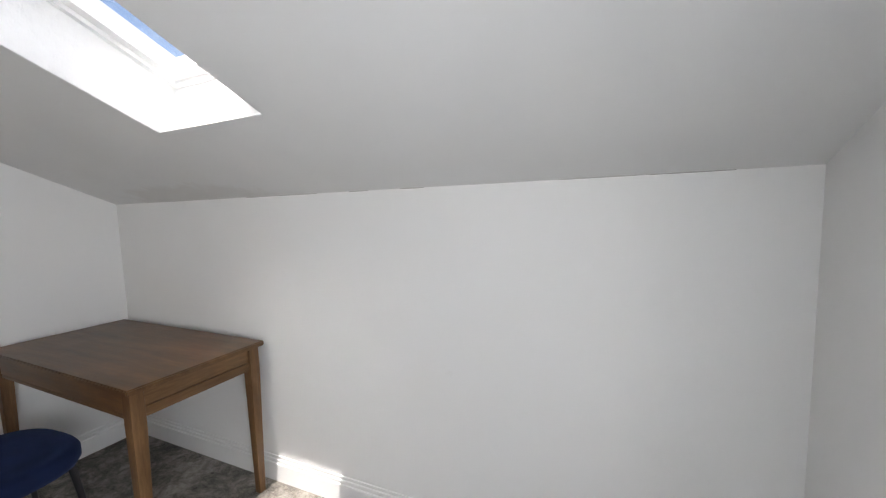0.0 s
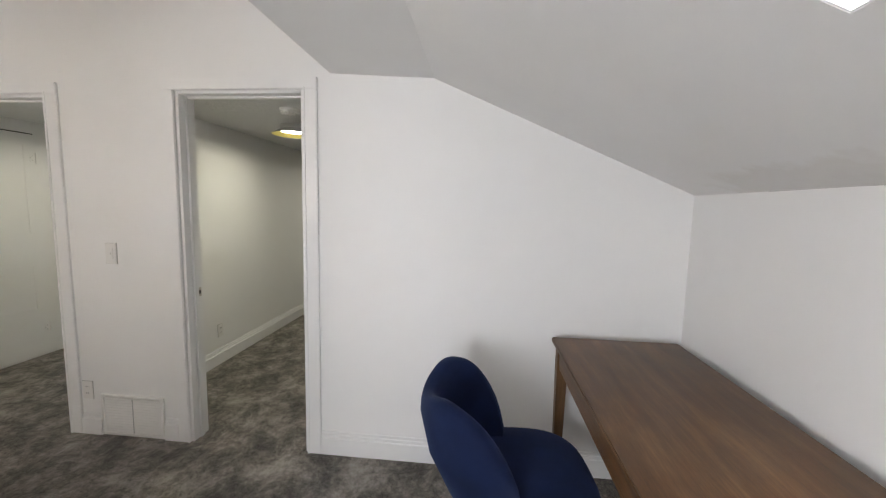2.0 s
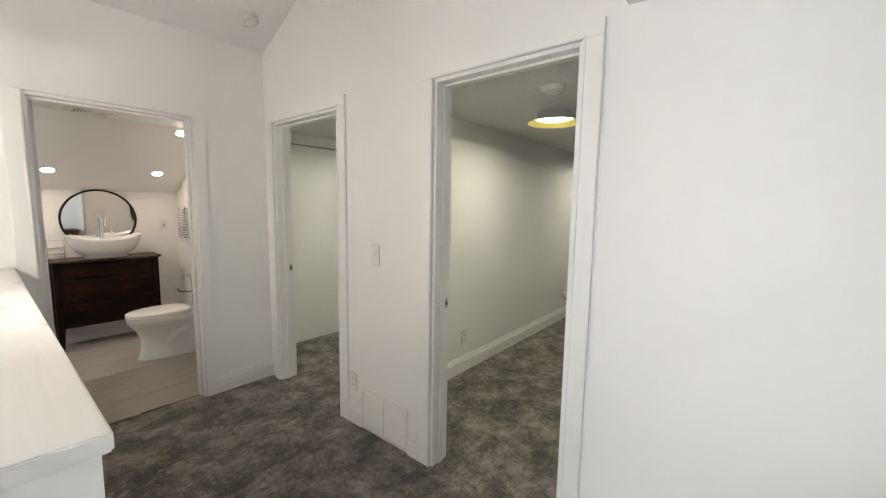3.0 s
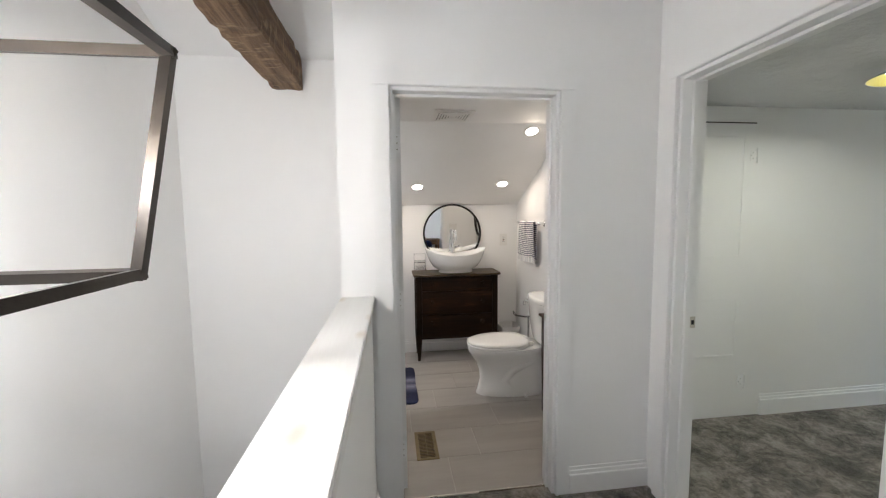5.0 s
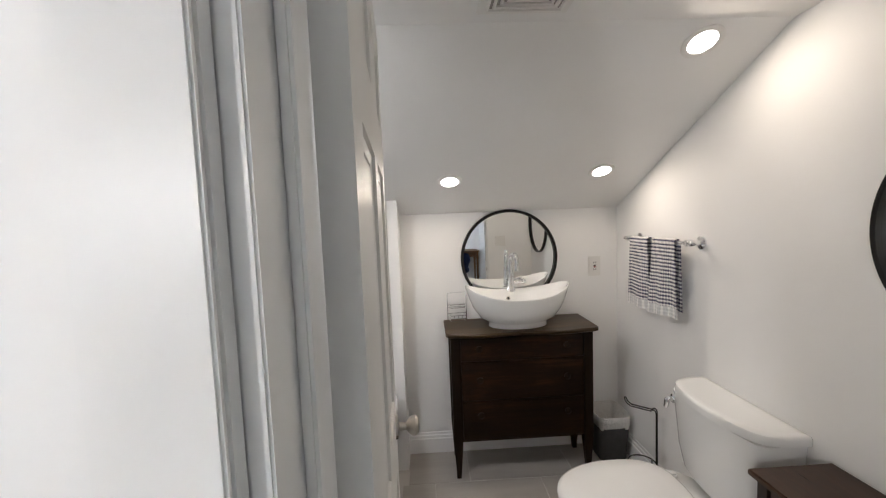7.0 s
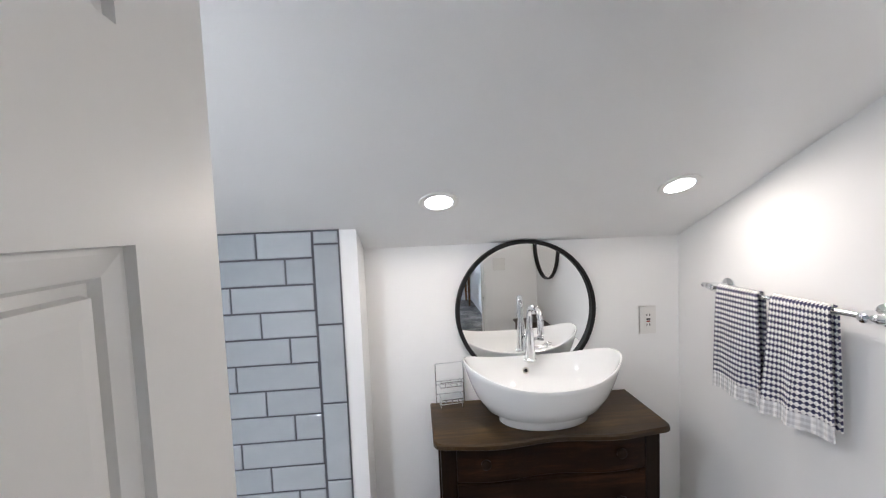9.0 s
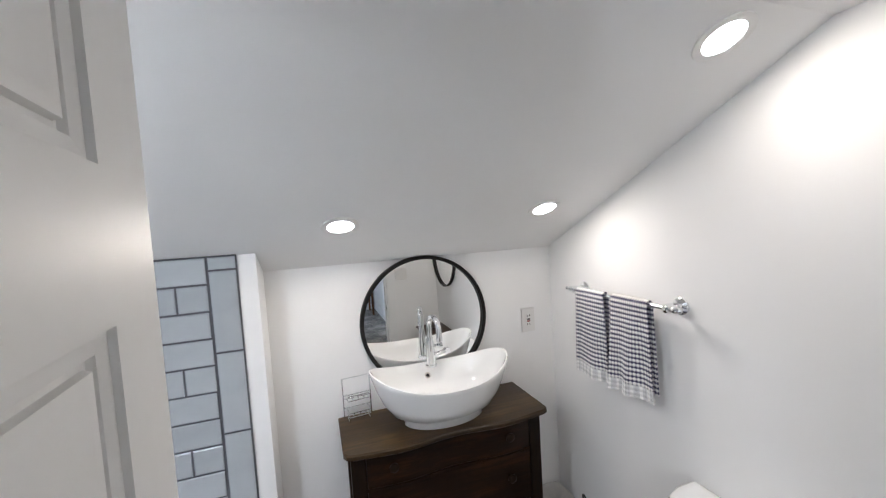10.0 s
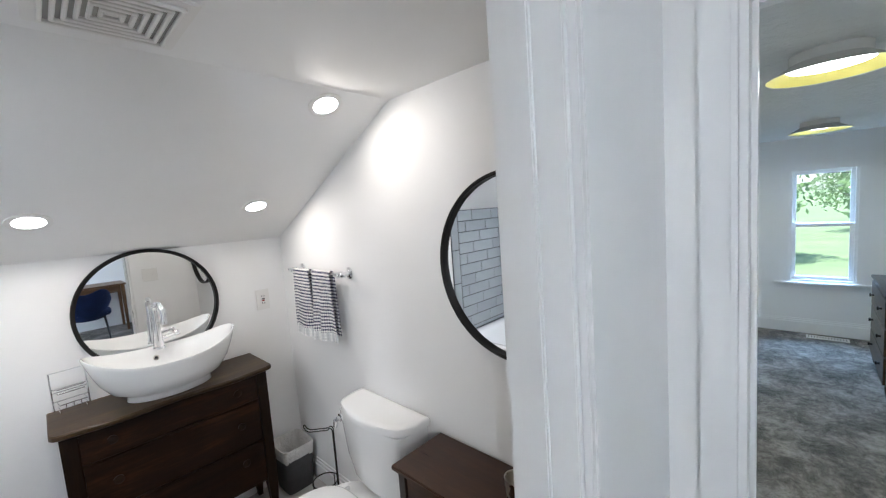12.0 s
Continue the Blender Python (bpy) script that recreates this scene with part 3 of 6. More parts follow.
# half wall along the stairs
solid("half_wall", bx(-1.437, -1.312, SY, -0.815, 0, 1.05), WALL, "white half wall guarding the stairwell", "half wall")
# bathroom
solid("wall_bath_back", bx(WX, -1.45, BY - 0.12, BY, 0, roof_s(BY) + 0.03), WALL, "white bathroom wall behind the vanity", "wall")
solid("wall_tub_end", bx(-1.478, -0.45, BY - 0.12, -5.178, 0, roof_s(-5.178) + 0.03), WALL, "built-out white wall at the tub's end", "wall")
b = bmesh.new()
prism(b, [(VY - 0.1, 0), (-5.475, 0), (-5.475, roof_s(-5.475) + 0.05), (VY - 0.1, roof_s(VY - 0.1) + 0.05)], "x", -0.56, -0.44)
solid("wall_tub_side", b, WALL, "wall along the bathtub", "wall")
# west rooms
solid("partition_bedrooms", bx(RX, WX - WT, -2.05, -1.97, 0, RC + 0.02), WALL, "white partition between the two bedrooms", "wall")
solid("wall_bedroom_south", bx(RX, WX - WT, -3.80, -3.69, 0, RC + 0.02), WALL, "white painted bedroom wall with a painted-over closet door", "wall")
solid("wall_bedroom_north", bx(RX, WX - WT, KY, KY + 0.12, 0, RC + 0.02), WALL, "white bedroom wall", "wall")
b = bmesh.new()
box(b, RX - 0.14, RX, -3.80, WIN[0], 0, RC + 0.02)
box(b, RX - 0.14, RX, WIN[1], KY + 0.12, 0, RC + 0.02)
box(b, RX - 0.14, RX, WIN[0], WIN[1], 0, WIN[2])
box(b, RX - 0.14, RX, WIN[0], WIN[1], WIN[3], RC + 0.02)
solid("wall_bedroom_west", b, WALL, "pale painted bedroom wall around a sash window", "wall")

# ---------------------------------------------------------------- ceilings
def slab(bm, f, x0, x1, y0, y1, t=0.1):
    return prism(bm, [(y0, f(y0)), (y1, f(y1)), (y1, f(y1) + t), (y0, f(y0) + t)], "x", x0, x1)


def holed_slope(bm, xs, ys, t=0.1):
    """The study's slope as one sheet with thickness, its middle cell left open for the skylight."""
    lo = [[bm.verts.new((x, y, roof_n(y))) for x in xs] for y in ys]
    hi = [[bm.verts.new((x, y, roof_n(y) + t)) for x in xs] for y in ys]
    cells = {(i, j) for i in range(3) for j in range(3)} - {(1, 1)}
    for i, j in cells:
        for g in (lo, hi):
            bm.faces.new((g[j][i], g[j][i + 1], g[j + 1][i + 1], g[j + 1][i]))
        for di, dj, a, c in ((-1, 0, (j, i), (j + 1, i)), (1, 0, (j, i + 1), (j + 1, i + 1)), (0, -1, (j, i), (j, i + 1)), (0, 1, (j + 1, i), (j + 1, i + 1))):
            if (i + di, j + dj) not in cells:
                bm.faces.new((lo[a[0]][a[1]], lo[c[0]][c[1]], hi[c[0]][c[1]], hi[a[0]][a[1]]))
    return bm


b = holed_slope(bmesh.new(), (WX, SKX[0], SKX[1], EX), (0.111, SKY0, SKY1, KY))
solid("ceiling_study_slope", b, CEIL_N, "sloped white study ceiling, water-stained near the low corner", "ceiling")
b = prism(bmesh.new(), [(-0.45, 2.172), (0.1105, 2.142), (0.1105, 2.2), (-0.43, 2.23), (-0.43, roof_n(-0.45) + 0.06), (-0.45, roof_n(-0.45) + 0.06)], "x", WX, EX)
solid("ceiling_study_flat", b, CEIL, "flat dropped piece of the white ceiling", "ceiling")
b = bmesh.new()
slab(b, roof_n, WX, EX + 0.12, RIDGE, -0.4505)
slab(b, lambda y: roof_n(y) + 0.035, WX, EX + 0.12, -0.45, 0.112)
solid("ceiling_hall_north", b, CEIL, "white vaulted ceiling, north side", "ceiling")
b = bmesh.new()
slab(b, roof_s, WX, VX1 + 0.12, VY, RIDGE)
solid("ceiling_hall_south", b, CEIL, "white vaulted ceiling over hall and stairs", "ceiling")
solid("ceiling_bath_flat", bx(WX, VX0 - 0.12, -4.164, SY - WT, BC, BC + 0.1), CEIL, "flat white bathroom ceiling", "ceiling")
b = bmesh.new()
slab(b, roof_s, WX, -0.44, BY - 0.12, -4.1635)
slab(b, lambda y: BC, VX0 - 0.12, -0.44, -4.1635, VY - 0.1)
solid("ceiling_bath_slope", b, CEIL, "sloped white bathroom ceiling with downlights", "ceiling")
solid("ceiling_bedroom", bx(RX, WX - WT, -3.69, KY, RC, RC + 0.1), CEIL_ROUGH, "textured white bedroom ceiling", "ceiling")

# ---------------------------------------------------------------- skylight
NRM = Vector((0, 0.4, 0.9165))


def shaft_at(x, y, d):
    return Vector((x, y, roof_n(y))) + NRM * d


def shaft_ring(bm, inset0, inset1, d0, d1):
    """Four-sided collar in the skylight's shaft between depths d0 and d1, from one inset to another."""
    rows = []
    for ins, d in ((inset0, d0), (inset1, d0), (inset1, d1), (inset0, d1)):
        rows.append([tuple(shaft_at(x, y, d)) for x, y in ((SKX[0] + ins, SKY0 + ins), (SKX[1] - ins, SKY0 + ins), (SKX[1] - ins, SKY1 - ins), (SKX[0] + ins, SKY1 - ins))])
    return loft(bm, rows, closed=True)


sk = thing("skylight", "white framed roof skylight in a deep plastered reveal", "skylight", kind="structure")
part("reveal", shaft_ring(bmesh.new(), -0.03, 0.003, 0.001, 0.20), REVEAL, sk, "hand-plastered white reveal")
part("outer_frame", shaft_ring(bmesh.new(), -0.03, 0.022, 0.201, 0.31), TRIM, sk)
part("sash", shaft_ring(bmesh.new(), 0.0225, 0.062, 0.215, 0.285), TRIM, sk)
b = bmesh.new()
prism_pts = [[tuple(shaft_at(x, y, d)) for x, y in ((SKX[0] + 0.061, SKY0 + 0.061), (SKX[1] - 0.061, SKY0 + 0.061), (SKX[1] - 0.061, SKY1 - 0.061), (SKX[0] + 0.061, SKY1 - 0.061))] for d in (0.25, 0.256)]
loft(b, prism_pts)
g = part("pane", b, GLASS, sk, smooth=0)
g.visible_shadow = False

# ---------------------------------------------------------------- door frames
def on_west(u, v, z):
    return (WX - v, u, z)


def on_south(u, v, z):
    return (u, SY - v, z)


def ubox(bm, f, u0, u1, v0, v1, z0, z1, bevel=0.0):
    p, q = f(u0, v0, z0), f(u1, v1, z1)
    return box(bm, p[0], q[0], p[1], q[1], p[2], q[2], bevel)


def door_frame(name, f, u0, u1, head, label, lo=0.075, hi=0.08, top=0.064):
    t = thing(name, label, "door frame", kind="structure")
    for k, (a, c) in enumerate(((u0 - lo, u0), (u1, u1 + hi))):
        b = bmesh.new()
        ubox(b, f, a, c, -0.019, 0.0, 0, head, 0.003)
        inner = c if k == 0 else a
        s = -1 if k == 0 else 1
        ubox(b, f, inner + s * 0.001, inner + s * 0.014, -0.024, -0.017, 0, head, 0.002)
        part("casing", b, TRIM, t)
    b = bmesh.new()
    ubox(b, f, u0 - lo, u1 + hi, -0.019, 0.0, head + 0.001, head + top, 0.003)
    ubox(b, f, u0 - 0.014, u1 + 0.014, -0.024, -0.017, head + 0.002, head + 0.014, 0.002)
    part("head_casing", b, TRIM, t)
    for a, c in ((u0, u0 + 0.016), (u1 - 0.016, u1)):
        part("jamb", ubox(bmesh.new(), f, a, c, -0.003, WT + 0.003, 0, head - 0.001, 0.002), TRIM, t)
    part("head_jamb", ubox(bmesh.new(), f, u0 + 0.0165, u1 - 0.0165, -0.003, WT + 0.003, head - 0.017, head - 0.001, 0.002), TRIM, t)
    for a, c in ((u0 + 0.0165, u0 + 0.028), (u1 - 0.028, u1 - 0.0165)):
        part("stop", ubox(bmesh.new(), f, a, c, 0.045, 0.078, 0, head - 0.018, 0.003), TRIM, t)
    part("head_stop", ubox(bmesh.new(), f, u0 + 0.029, u1 - 0.029, 0.045, 0.078, head - 0.029, head - 0.018, 0.003), TRIM, t)
    # room-side casing
    for a, c in ((u0 - 0.07, u0), (u1, u1 + 0.07)):
        part("casing", ubox(bmesh.new(), f, a, c, WT, WT + 0.018, 0, head + 0.07, 0.003), TRIM, t)
    part("head_casing", ubox(bmesh.new(), f, u0 + 0.001, u1 - 0.001, WT, WT + 0.018, head + 0.001, head + 0.07, 0.003), TRIM, t)
    return t


f1 = door_frame("door_frame_1", on_west, *D1, HEAD1, "white painted bedroom door frame with flat casing")
f2 = door_frame("door_frame_2", on_west, *D2, HEAD2, "white painted door frame beside the bathroom corner", lo=0.073)
f3 = door_frame("door_frame_3", on_south, *BD, HEAD3, "white painted bathroom door frame with worn flat casing")


def strike(parent, x0, x1, y0, y1, z):
    b = box(bmesh.new(), x0, x1, y0, y1, z - 0.028, z + 0.028, 0.001)
    p = part("strike_plate", b, NICKEL, parent, "brushed metal strike plate")
    part("latch_hole", box(bmesh.new(), (x0 + x1) / 2 - 0.007 if abs(x1 - x0) > 0.01 else x0 - 0.001, (x0 + x1) / 2 + 0.007 if abs(x1 - x0) > 0.01 else x1 + 0.001,
                           (y0 + y1) / 2 - 0.007 if abs(y1 - y0) > 0.01 else y0 - 0.001, (y0 + y1) / 2 + 0.007 if abs(y1 - y0) > 0.01 else y1 + 0.001, z - 0.011, z + 0.011), DARK, p)


strike(f1, WX - 0.112, WX - 0.083, D1[0] + 0.0158, D1[0] + 0.0175, 0.92)
strike(f2, WX - 0.112, WX - 0.083, D2[0] + 0.0158, D2[0] + 0.0175, 0.93)
strike(f3, BD[0] + 0.0158, BD[0] + 0.0175, SY - 0.112, SY - 0.083, 0.92)


# ---------------------------------------------------------------- doors
def panel_recess(bm, u0, u1, z0, z1, v, s):
    rings = []
    for ins, dep in ((0.0, 0.0), (0.001, 0.006), (0.004, 0.006), (0.016, 0.0085), (0.0185, 0.014), (0.024, 0.014), (0.0255, 0.0075), (0.036, 0.0065)):
        rings.append([(u0 + ins, v - s * dep, z0 + ins), (u1 - ins, v - s * dep, z0 + ins), (u1 - ins, v - s * dep, z1 - ins), (u0 + ins, v - s * dep, z1 - ins)])
    return loft(bm, rings, cap0=False)


def door_leaf(width, height, panels, thick=0.035):
    """A panelled leaf: hinge at the origin, width along +x, faces at y 0 and -thick."""
    bm = bmesh.new()
    xs = sorted({0.0, width} | {q for p in panels for q in p[:2]})
    zs = sorted({0.0, height} | {q for p in panels for q in p[2:]})
    for i in range(len(xs) - 1):
        for j in range(len(zs) - 1):
            if any(abs(p[0] - xs[i]) < 1e-6 and abs(p[1] - xs[i + 1]) < 1e-6 and abs(p[2] - zs[j]) < 1e-6 and abs(p[3] - zs[j + 1]) < 1e-6 for p in panels):
                continue
            for y, flip in ((0.0, False), (-thick, True)):
                v = [bm.verts.new(q) for q in ((xs[i], y, zs[j]), (xs[i + 1], y, zs[j]), (xs[i + 1], y, zs[j + 1]), (xs[i], y, zs[j + 1]))]
                bm.faces.new(v)
    for p in panels:
        panel_recess(bm, *p, 0.0, 1)
        panel_recess(bm, *p, -thick, -1)
    for q in (((0, 0), (0, height)), ((width, 0), (width, height)), ((0, 0), (width, 0)), ((0, height), (width, height))):
        (xa, za), (xb, zb) = q
        v = [bm.verts.new(r) for r in ((xa, 0, za), (xb, 0, zb), (xb, -thick, zb), (xa, -thick, za))]
        bm.faces.new(v)
    bmesh.ops.remove_doubles(bm, verts=bm.verts, dist=1e-5)
    return bm


def knob_pair(parent, x, z, thick=0.035):
    for s, y in ((1, 0.0), (-1, -thick)):
        k = part("knob", lathe(bmesh.new(), [(0.012, 0.003 * s), (0.011, 0.03 * s), (0.02, 0.036 * s), (0.027, 0.046 * s), (0.028, 0.056 * s), (0.022, 0.064 * s), (0.008, 0.067 * s)], (x, y, z), "y"), NICKEL, parent, "satin nickel door knob")
        part("rosette", lathe(bmesh.new(), [(0.033, 0.0), (0.032, 0.006 * s), (0.02, 0.009 * s)], (x, y, z), "y"), NICKEL, k)


def hinge(parent, z, y0=-0.035):
    h = part("hinge", box(bmesh.new(), -0.0022, -0.0004, y0 + 0.003, -0.002, z - 0.045, z + 0.045), TRIM, parent, "painted steel hinge")
    b = bmesh.new()
    for dz in (-0.03, 0.0, 0.03):
        lathe(b, [(0.0035, -0.0036), (0.0035, -0.0022)], (0, 0, 0), "x", 8)
        for v in b.verts[-16:]:
            v.co += Vector((0.0, (y0) / 2, z + dz))
    part("screw", b, NICKEL, h)
    part("knuckle", lathe(bmesh.new(), [(0.006, -0.045), (0.006, 0.045)], (-0.003, 0.006, z), "z", 10), TRIM, h)


SIX = [(a, c, z0, z1) for a, c in ((0.1, 0.34), (0.425, 0.665)) for z0, z1 in ((1.745, 1.93), (1.015, 1.624), (0.22, 0.82))]
bath_door = thing("door_1", "white six-panel bathroom door standing open, satin nickel knob", "door", pose(-1.556, SY - WT - 0.012, 0.012, 0, 0, -85.8), kind="structure")
# its west face is the leaf's y = -thick side
part("leaf", door_leaf(0.772, 2.018, SIX), DOOR, bath_door, smooth=0)
knob_pair(bath_door, 0.71, 0.92)
for z in (0.22, 1.02, 1.80):
    hinge(bath_door, z)

bed_door = thing("door_2", "white bedroom door standing half open, nickel knob", "door", pose(WX - WT - 0.021, D1[1] - 0.02, 0.012, 0, 0, 202), kind="structure")
part("leaf", door_leaf(0.70, 2.02, [(0.1, 0.31, 1.755, 1.945), (0.39, 0.6, 1.755, 1.945), (0.1, 0.31, 1.02, 1.64), (0.39, 0.6, 1.02, 1.64), (0.1, 0.31, 0.22, 0.83), (0.39, 0.6, 0.22, 0.83)]), DOOR, bed_door)
knob_pair(bed_door, 0.635, 0.92)

# painted-over closet door in the bedroom's south wall, a few millimetres proud
closet = thing("closet_door", "painted-over closet door with old butterfly hinges", "door", kind="structure")
cl = bmesh.new()
box(cl, -3.975, -3.20, -3.69, -3.684, 0.01, 2.04)
part("leaf", cl, WALL, closet)
for z0, z1 in ((1.15, 1.96), (0.45, 0.86)):
    b = bmesh.new()
    for x0, x1, za, zb in ((-3.895, -3.887, z0, z1), (-3.295, -3.287, z0, z1), (-3.887, -3.295, z0, z0 + 0.008), (-3.887, -3.295, z1 - 0.008, z1)):
        box(b, x0, x1, -3.6842, -3.6795, za, zb, 0.001)
    part("panel_moulding", b, WALL, closet)
for z in (1.83, 0.26):
    h = part("hinge", box(bmesh.new(), -4.0, -3.935, -3.684, -3.679, z - 0.035, z + 0.035, 0.002), WALL, closet, "painted-over butterfly hinge")
    part("pin", lathe(bmesh.new(), [(0.006, -0.05), (0.006, 0.05)], (-3.983, -3.677, z), "z", 10), WALL, h)
    b = bmesh.new()
    for dx, dz in ((0.015, 0.02), (0.015, -0.02), (0.03, 0.0)):
        lathe(b, [(0.004, -3.6795), (0.003, -3.678)], (-3.96 + dx - 0.01, 0, z + dz), "y", 8)
    part("screw", b, SHADE, h)
part("gap", box(bmesh.new(), -3.975, -3.20, -3.689, -3.6855, 2.0405, 2.048), DARK, closet, "dark gap over the door")
kb = part("latch", tube(bmesh.new(), [(-3.443, -3.682, 1.09), (-3.443, -3.655, 1.085), (-3.443, -3.65, 1.06), (-3.443, -3.655, 1.03), (-3.443, -3.682, 1.025)], 0.005), WALL, closet, "white painted pull")

# ---------------------------------------------------------------- baseboards
def baseboard_run(f, u0, u1, hgt=0.14):
    bm = bmesh.new()
    outline = [(0.0, 0.0), (0.017, 0.0), (0.017, hgt - 0.042), (0.015, hgt - 0.038), (0.0105, hgt - 0.037), (0.0105, hgt - 0.021), (0.0085, hgt - 0.018), (0.005, hgt - 0.017), (0.005, hgt - 0.002), (0.0035, hgt), (0.0, hgt)]
    return loft(bm, [[f(u, v, z) for v, z in outline] for u in (u0, u1)])


def skirting(name, f, u0, u1, hgt=0.14, mat=None):
    solid(name, baseboard_run(f, u0, u1, hgt), mat or TRIM, "white moulded baseboard along the wall", "baseboard")


skirting("baseboard_west", lambda u, v, z: (WX + v, u, z), D1[1] + 0.082, KY)
skirting("baseboard_west_2", lambda u, v, z: (WX + v, u, z), -1.517, D1[0] - 0.077)
skirting("baseboard_west_3", lambda u, v, z: (WX + v, u, z), D2[1] + 0.082, -1.945)
skirting("baseboard_north", lambda u, v, z: (u, KY - v, z), WX + 0.016, EX)
skirting("baseboard_east", lambda u, v, z: (EX - v, u, z), -0.92, KY - 0.016)
skirting("baseboard_south", lambda u, v, z: (u, SY + v, z), WX, BD[0] - 0.077)
skirting("baseboard_half_wall", lambda u, v, z: (-1.437 - v, u, z), SY + 0.02, -0.815)
skirting("baseboard_bath_back", lambda u, v, z: (u, BY + v, z), WX, -1.478)
skirting("baseboard_bath_west", lambda u, v, z: (WX + v, u, z), BY + 0.016, SY - WT)
skirting("baseboard_bath_door_side", lambda u, v, z: (u, SY - WT - v, z), WX + 0.016, BD[0] - 0.072)
skirting("baseboard_partition", lambda u, v, z: (u, -1.97 + v, z), RX, WX - WT)
skirting("baseboard_bedroom_south", lambda u, v, z: (u, -3.69 + v, z), RX, -4.12, 0.15)
skirting("baseboard_bedroom_west", lambda u, v, z: (RX + v, u, z), -3.674, -2.05, 0.16)
skirting("baseboard_bedroom_far", lambda u, v, z: (RX + v, u, z), -1.95, KY, 0.16)

# half wall's timber cap
b = bx(-1.452, -1.297, SY + 0.0005, -0.800, 1.05, 1.085, 0.004, 2)
solid("half_wall_cap", b, CAP, "whitewashed pine cap board with faint knots on the half wall", "cap board", smooth=30)

# hewn tie beam over the stairs
b = bmesh.new()
bx0, bx1, bz0, bz1, by0, by1 = -1.053, -0.883, 2.178, 2.372, VY, -0.455
random.seed(4)
nseg = 60
rings = []
for i in range(nseg + 1):
    y = by0 + (by1 - by0) * i / nseg
    ring = []
    m = 6
    for side in range(4):
        for k in range(m):
            t = k / m
            x, z = [(bx0 + (bx1 - bx0) * t, bz0), (bx1, bz0 + (bz1 - bz0) * t), (bx1 - (bx1 - bx0) * t, bz1), (bx0, bz1 - (bz1 - bz0) * t)][side]
            d = 0.005 * noise.noise(Vector((x * 9, y * 2.5, z * 9))) + 0.005 * noise.noise(Vector((x * 25, y * 40, z * 25)))
            cut = 0.007 * max(0.0, math.sin(y * 31 + 3 * noise.noise(Vector((y * 2, side, 0))))) ** 6
            edge = 0.004 if k == 0 else 0.0
            nx, nz = (x - (bx0 + bx1) / 2) / 0.085, (z - (bz0 + bz1) / 2) / 0.097
            ring.append((x - nx * (edge + cut) + d * nx, y, z - nz * (edge + cut) + d * nz))
    rings.append(ring)
loft(b, rings)
tagged(new("ceiling_beam", mesh_of("ceiling_beam", b, BEAM, 50)), "rough hand-hewn brown timber beam across the stairwell", "beam")


# ---------------------------------------------------------------- lamps
def downlight(x, y, tilt, z, watts, color=(1.0, 0.81, 0.60), spread=180):
    t = thing("downlight", "round white recessed downlight, lit", "downlight", pose(x, y, z, tilt, 0, 0), "bathroom downlights")
    part("trim_ring", lathe(bmesh.new(), [(0.047, 0.0), (0.047, -0.004), (0.056, -0.006), (0.066, -0.004), (0.067, 0.0)], n=36, cap0=False, cap1=False), PLASTIC, t)
    part("lens", lathe(bmesh.new(), [(0.0475, -0.0015), (0.03, -0.0035), (0.004, -0.004)], n=36), DISC, t, "glowing lens")
    d = bpy.data.lights.new("downlight_lamp", "AREA")
    d.shape, d.size, d.energy, d.color, d.spread = "DISK", 0.09, watts, color, radians(spread)
    o = new("downlight_lamp", d)
    o.parent = t
    o.location = (0, 0, -0.008)
    return t


DOWN_W = 0.50
TILT_S = math.degrees(math.atan(0.475))
downlight(-1.782, -5.012, TILT_S, roof_s(-5.012), DOWN_W * 1.35)
downlight(-2.591, -4.962, TILT_S, roof_s(-4.962), DOWN_W * 0.85)
downlight(-2.615, -4.242, TILT_S, roof_s(-4.242), DOWN_W * 0.85)
# cooler one over the tub, which lights the glazed tile from above
downlight(-0.95, -3.98, 0, BC - 0.003, 2.3, (1.0, 0.94, 0.86), 160)


def bedroom_lamp(x, y, watts):
    t = thing("ceiling_lamp", "flush grey drum ceiling lamp with a gold inside, lit", "ceiling lamp", pose(x, y, RC), "bedroom ceiling lamps")
    part("shade", lathe(bmesh.new(), [(0.118, 0.0), (0.118, -0.036), (0.128, -0.044), (0.19, -0.078), (0.193, -0.08), (0.191, -0.081)], n=40, cap1=False), LAMP_SHADE, t, "grey flared metal shade")
    part("inner_shade", lathe(bmesh.new(), [(0.188, -0.0795), (0.126, -0.050)], n=40, cap0=False, cap1=False), GOLD, t, "gold painted inside of the shade")
    part("lens", lathe(bmesh.new(), [(0.1255, -0.0495), (0.10, -0.055), (0.01, -0.058)], n=40), LAMP_DISC, t, "glowing white diffuser")
    d = bpy.data.lights.new("ceiling_lamp_light", "AREA")
    d.shape, d.size, d.energy, d.color, d.spread = "DISK", 0.24, watts, (0.96, 0.97, 0.72), radians(170)
    o = new("ceiling_lamp_light", d)
    o.parent = t
    o.location = (0, 0, -0.063)
    return t


bedroom_lamp(-4.09, -1.26, 1.5)
bedroom_lamp(-6.3, -1.26, 1.2)
bedroom_lamp(-3.95, -2.84, 0.85)
bedroom_lamp(-6.25, -2.84, 0.5)

# lantern over the stairs
LX, LY = -0.85, -1.95
lan = thing("pendant_lantern", "open cage lantern of dark bronze bars hanging over the stairs", "pendant lamp", pose(LX, LY, 0))
T4 = [(-0.255, -0.255, 1.793), (0.255, -0.255, 1.793), (0.255, 0.255, 1.793), (-0.255, 0.255, 1.793)]
B4 = [(-0.19, -0.215, 1.35), (0.19, -0.215, 1.35), (0.19, 0.215, 1.35), (-0.19, 0.215, 1.35)]


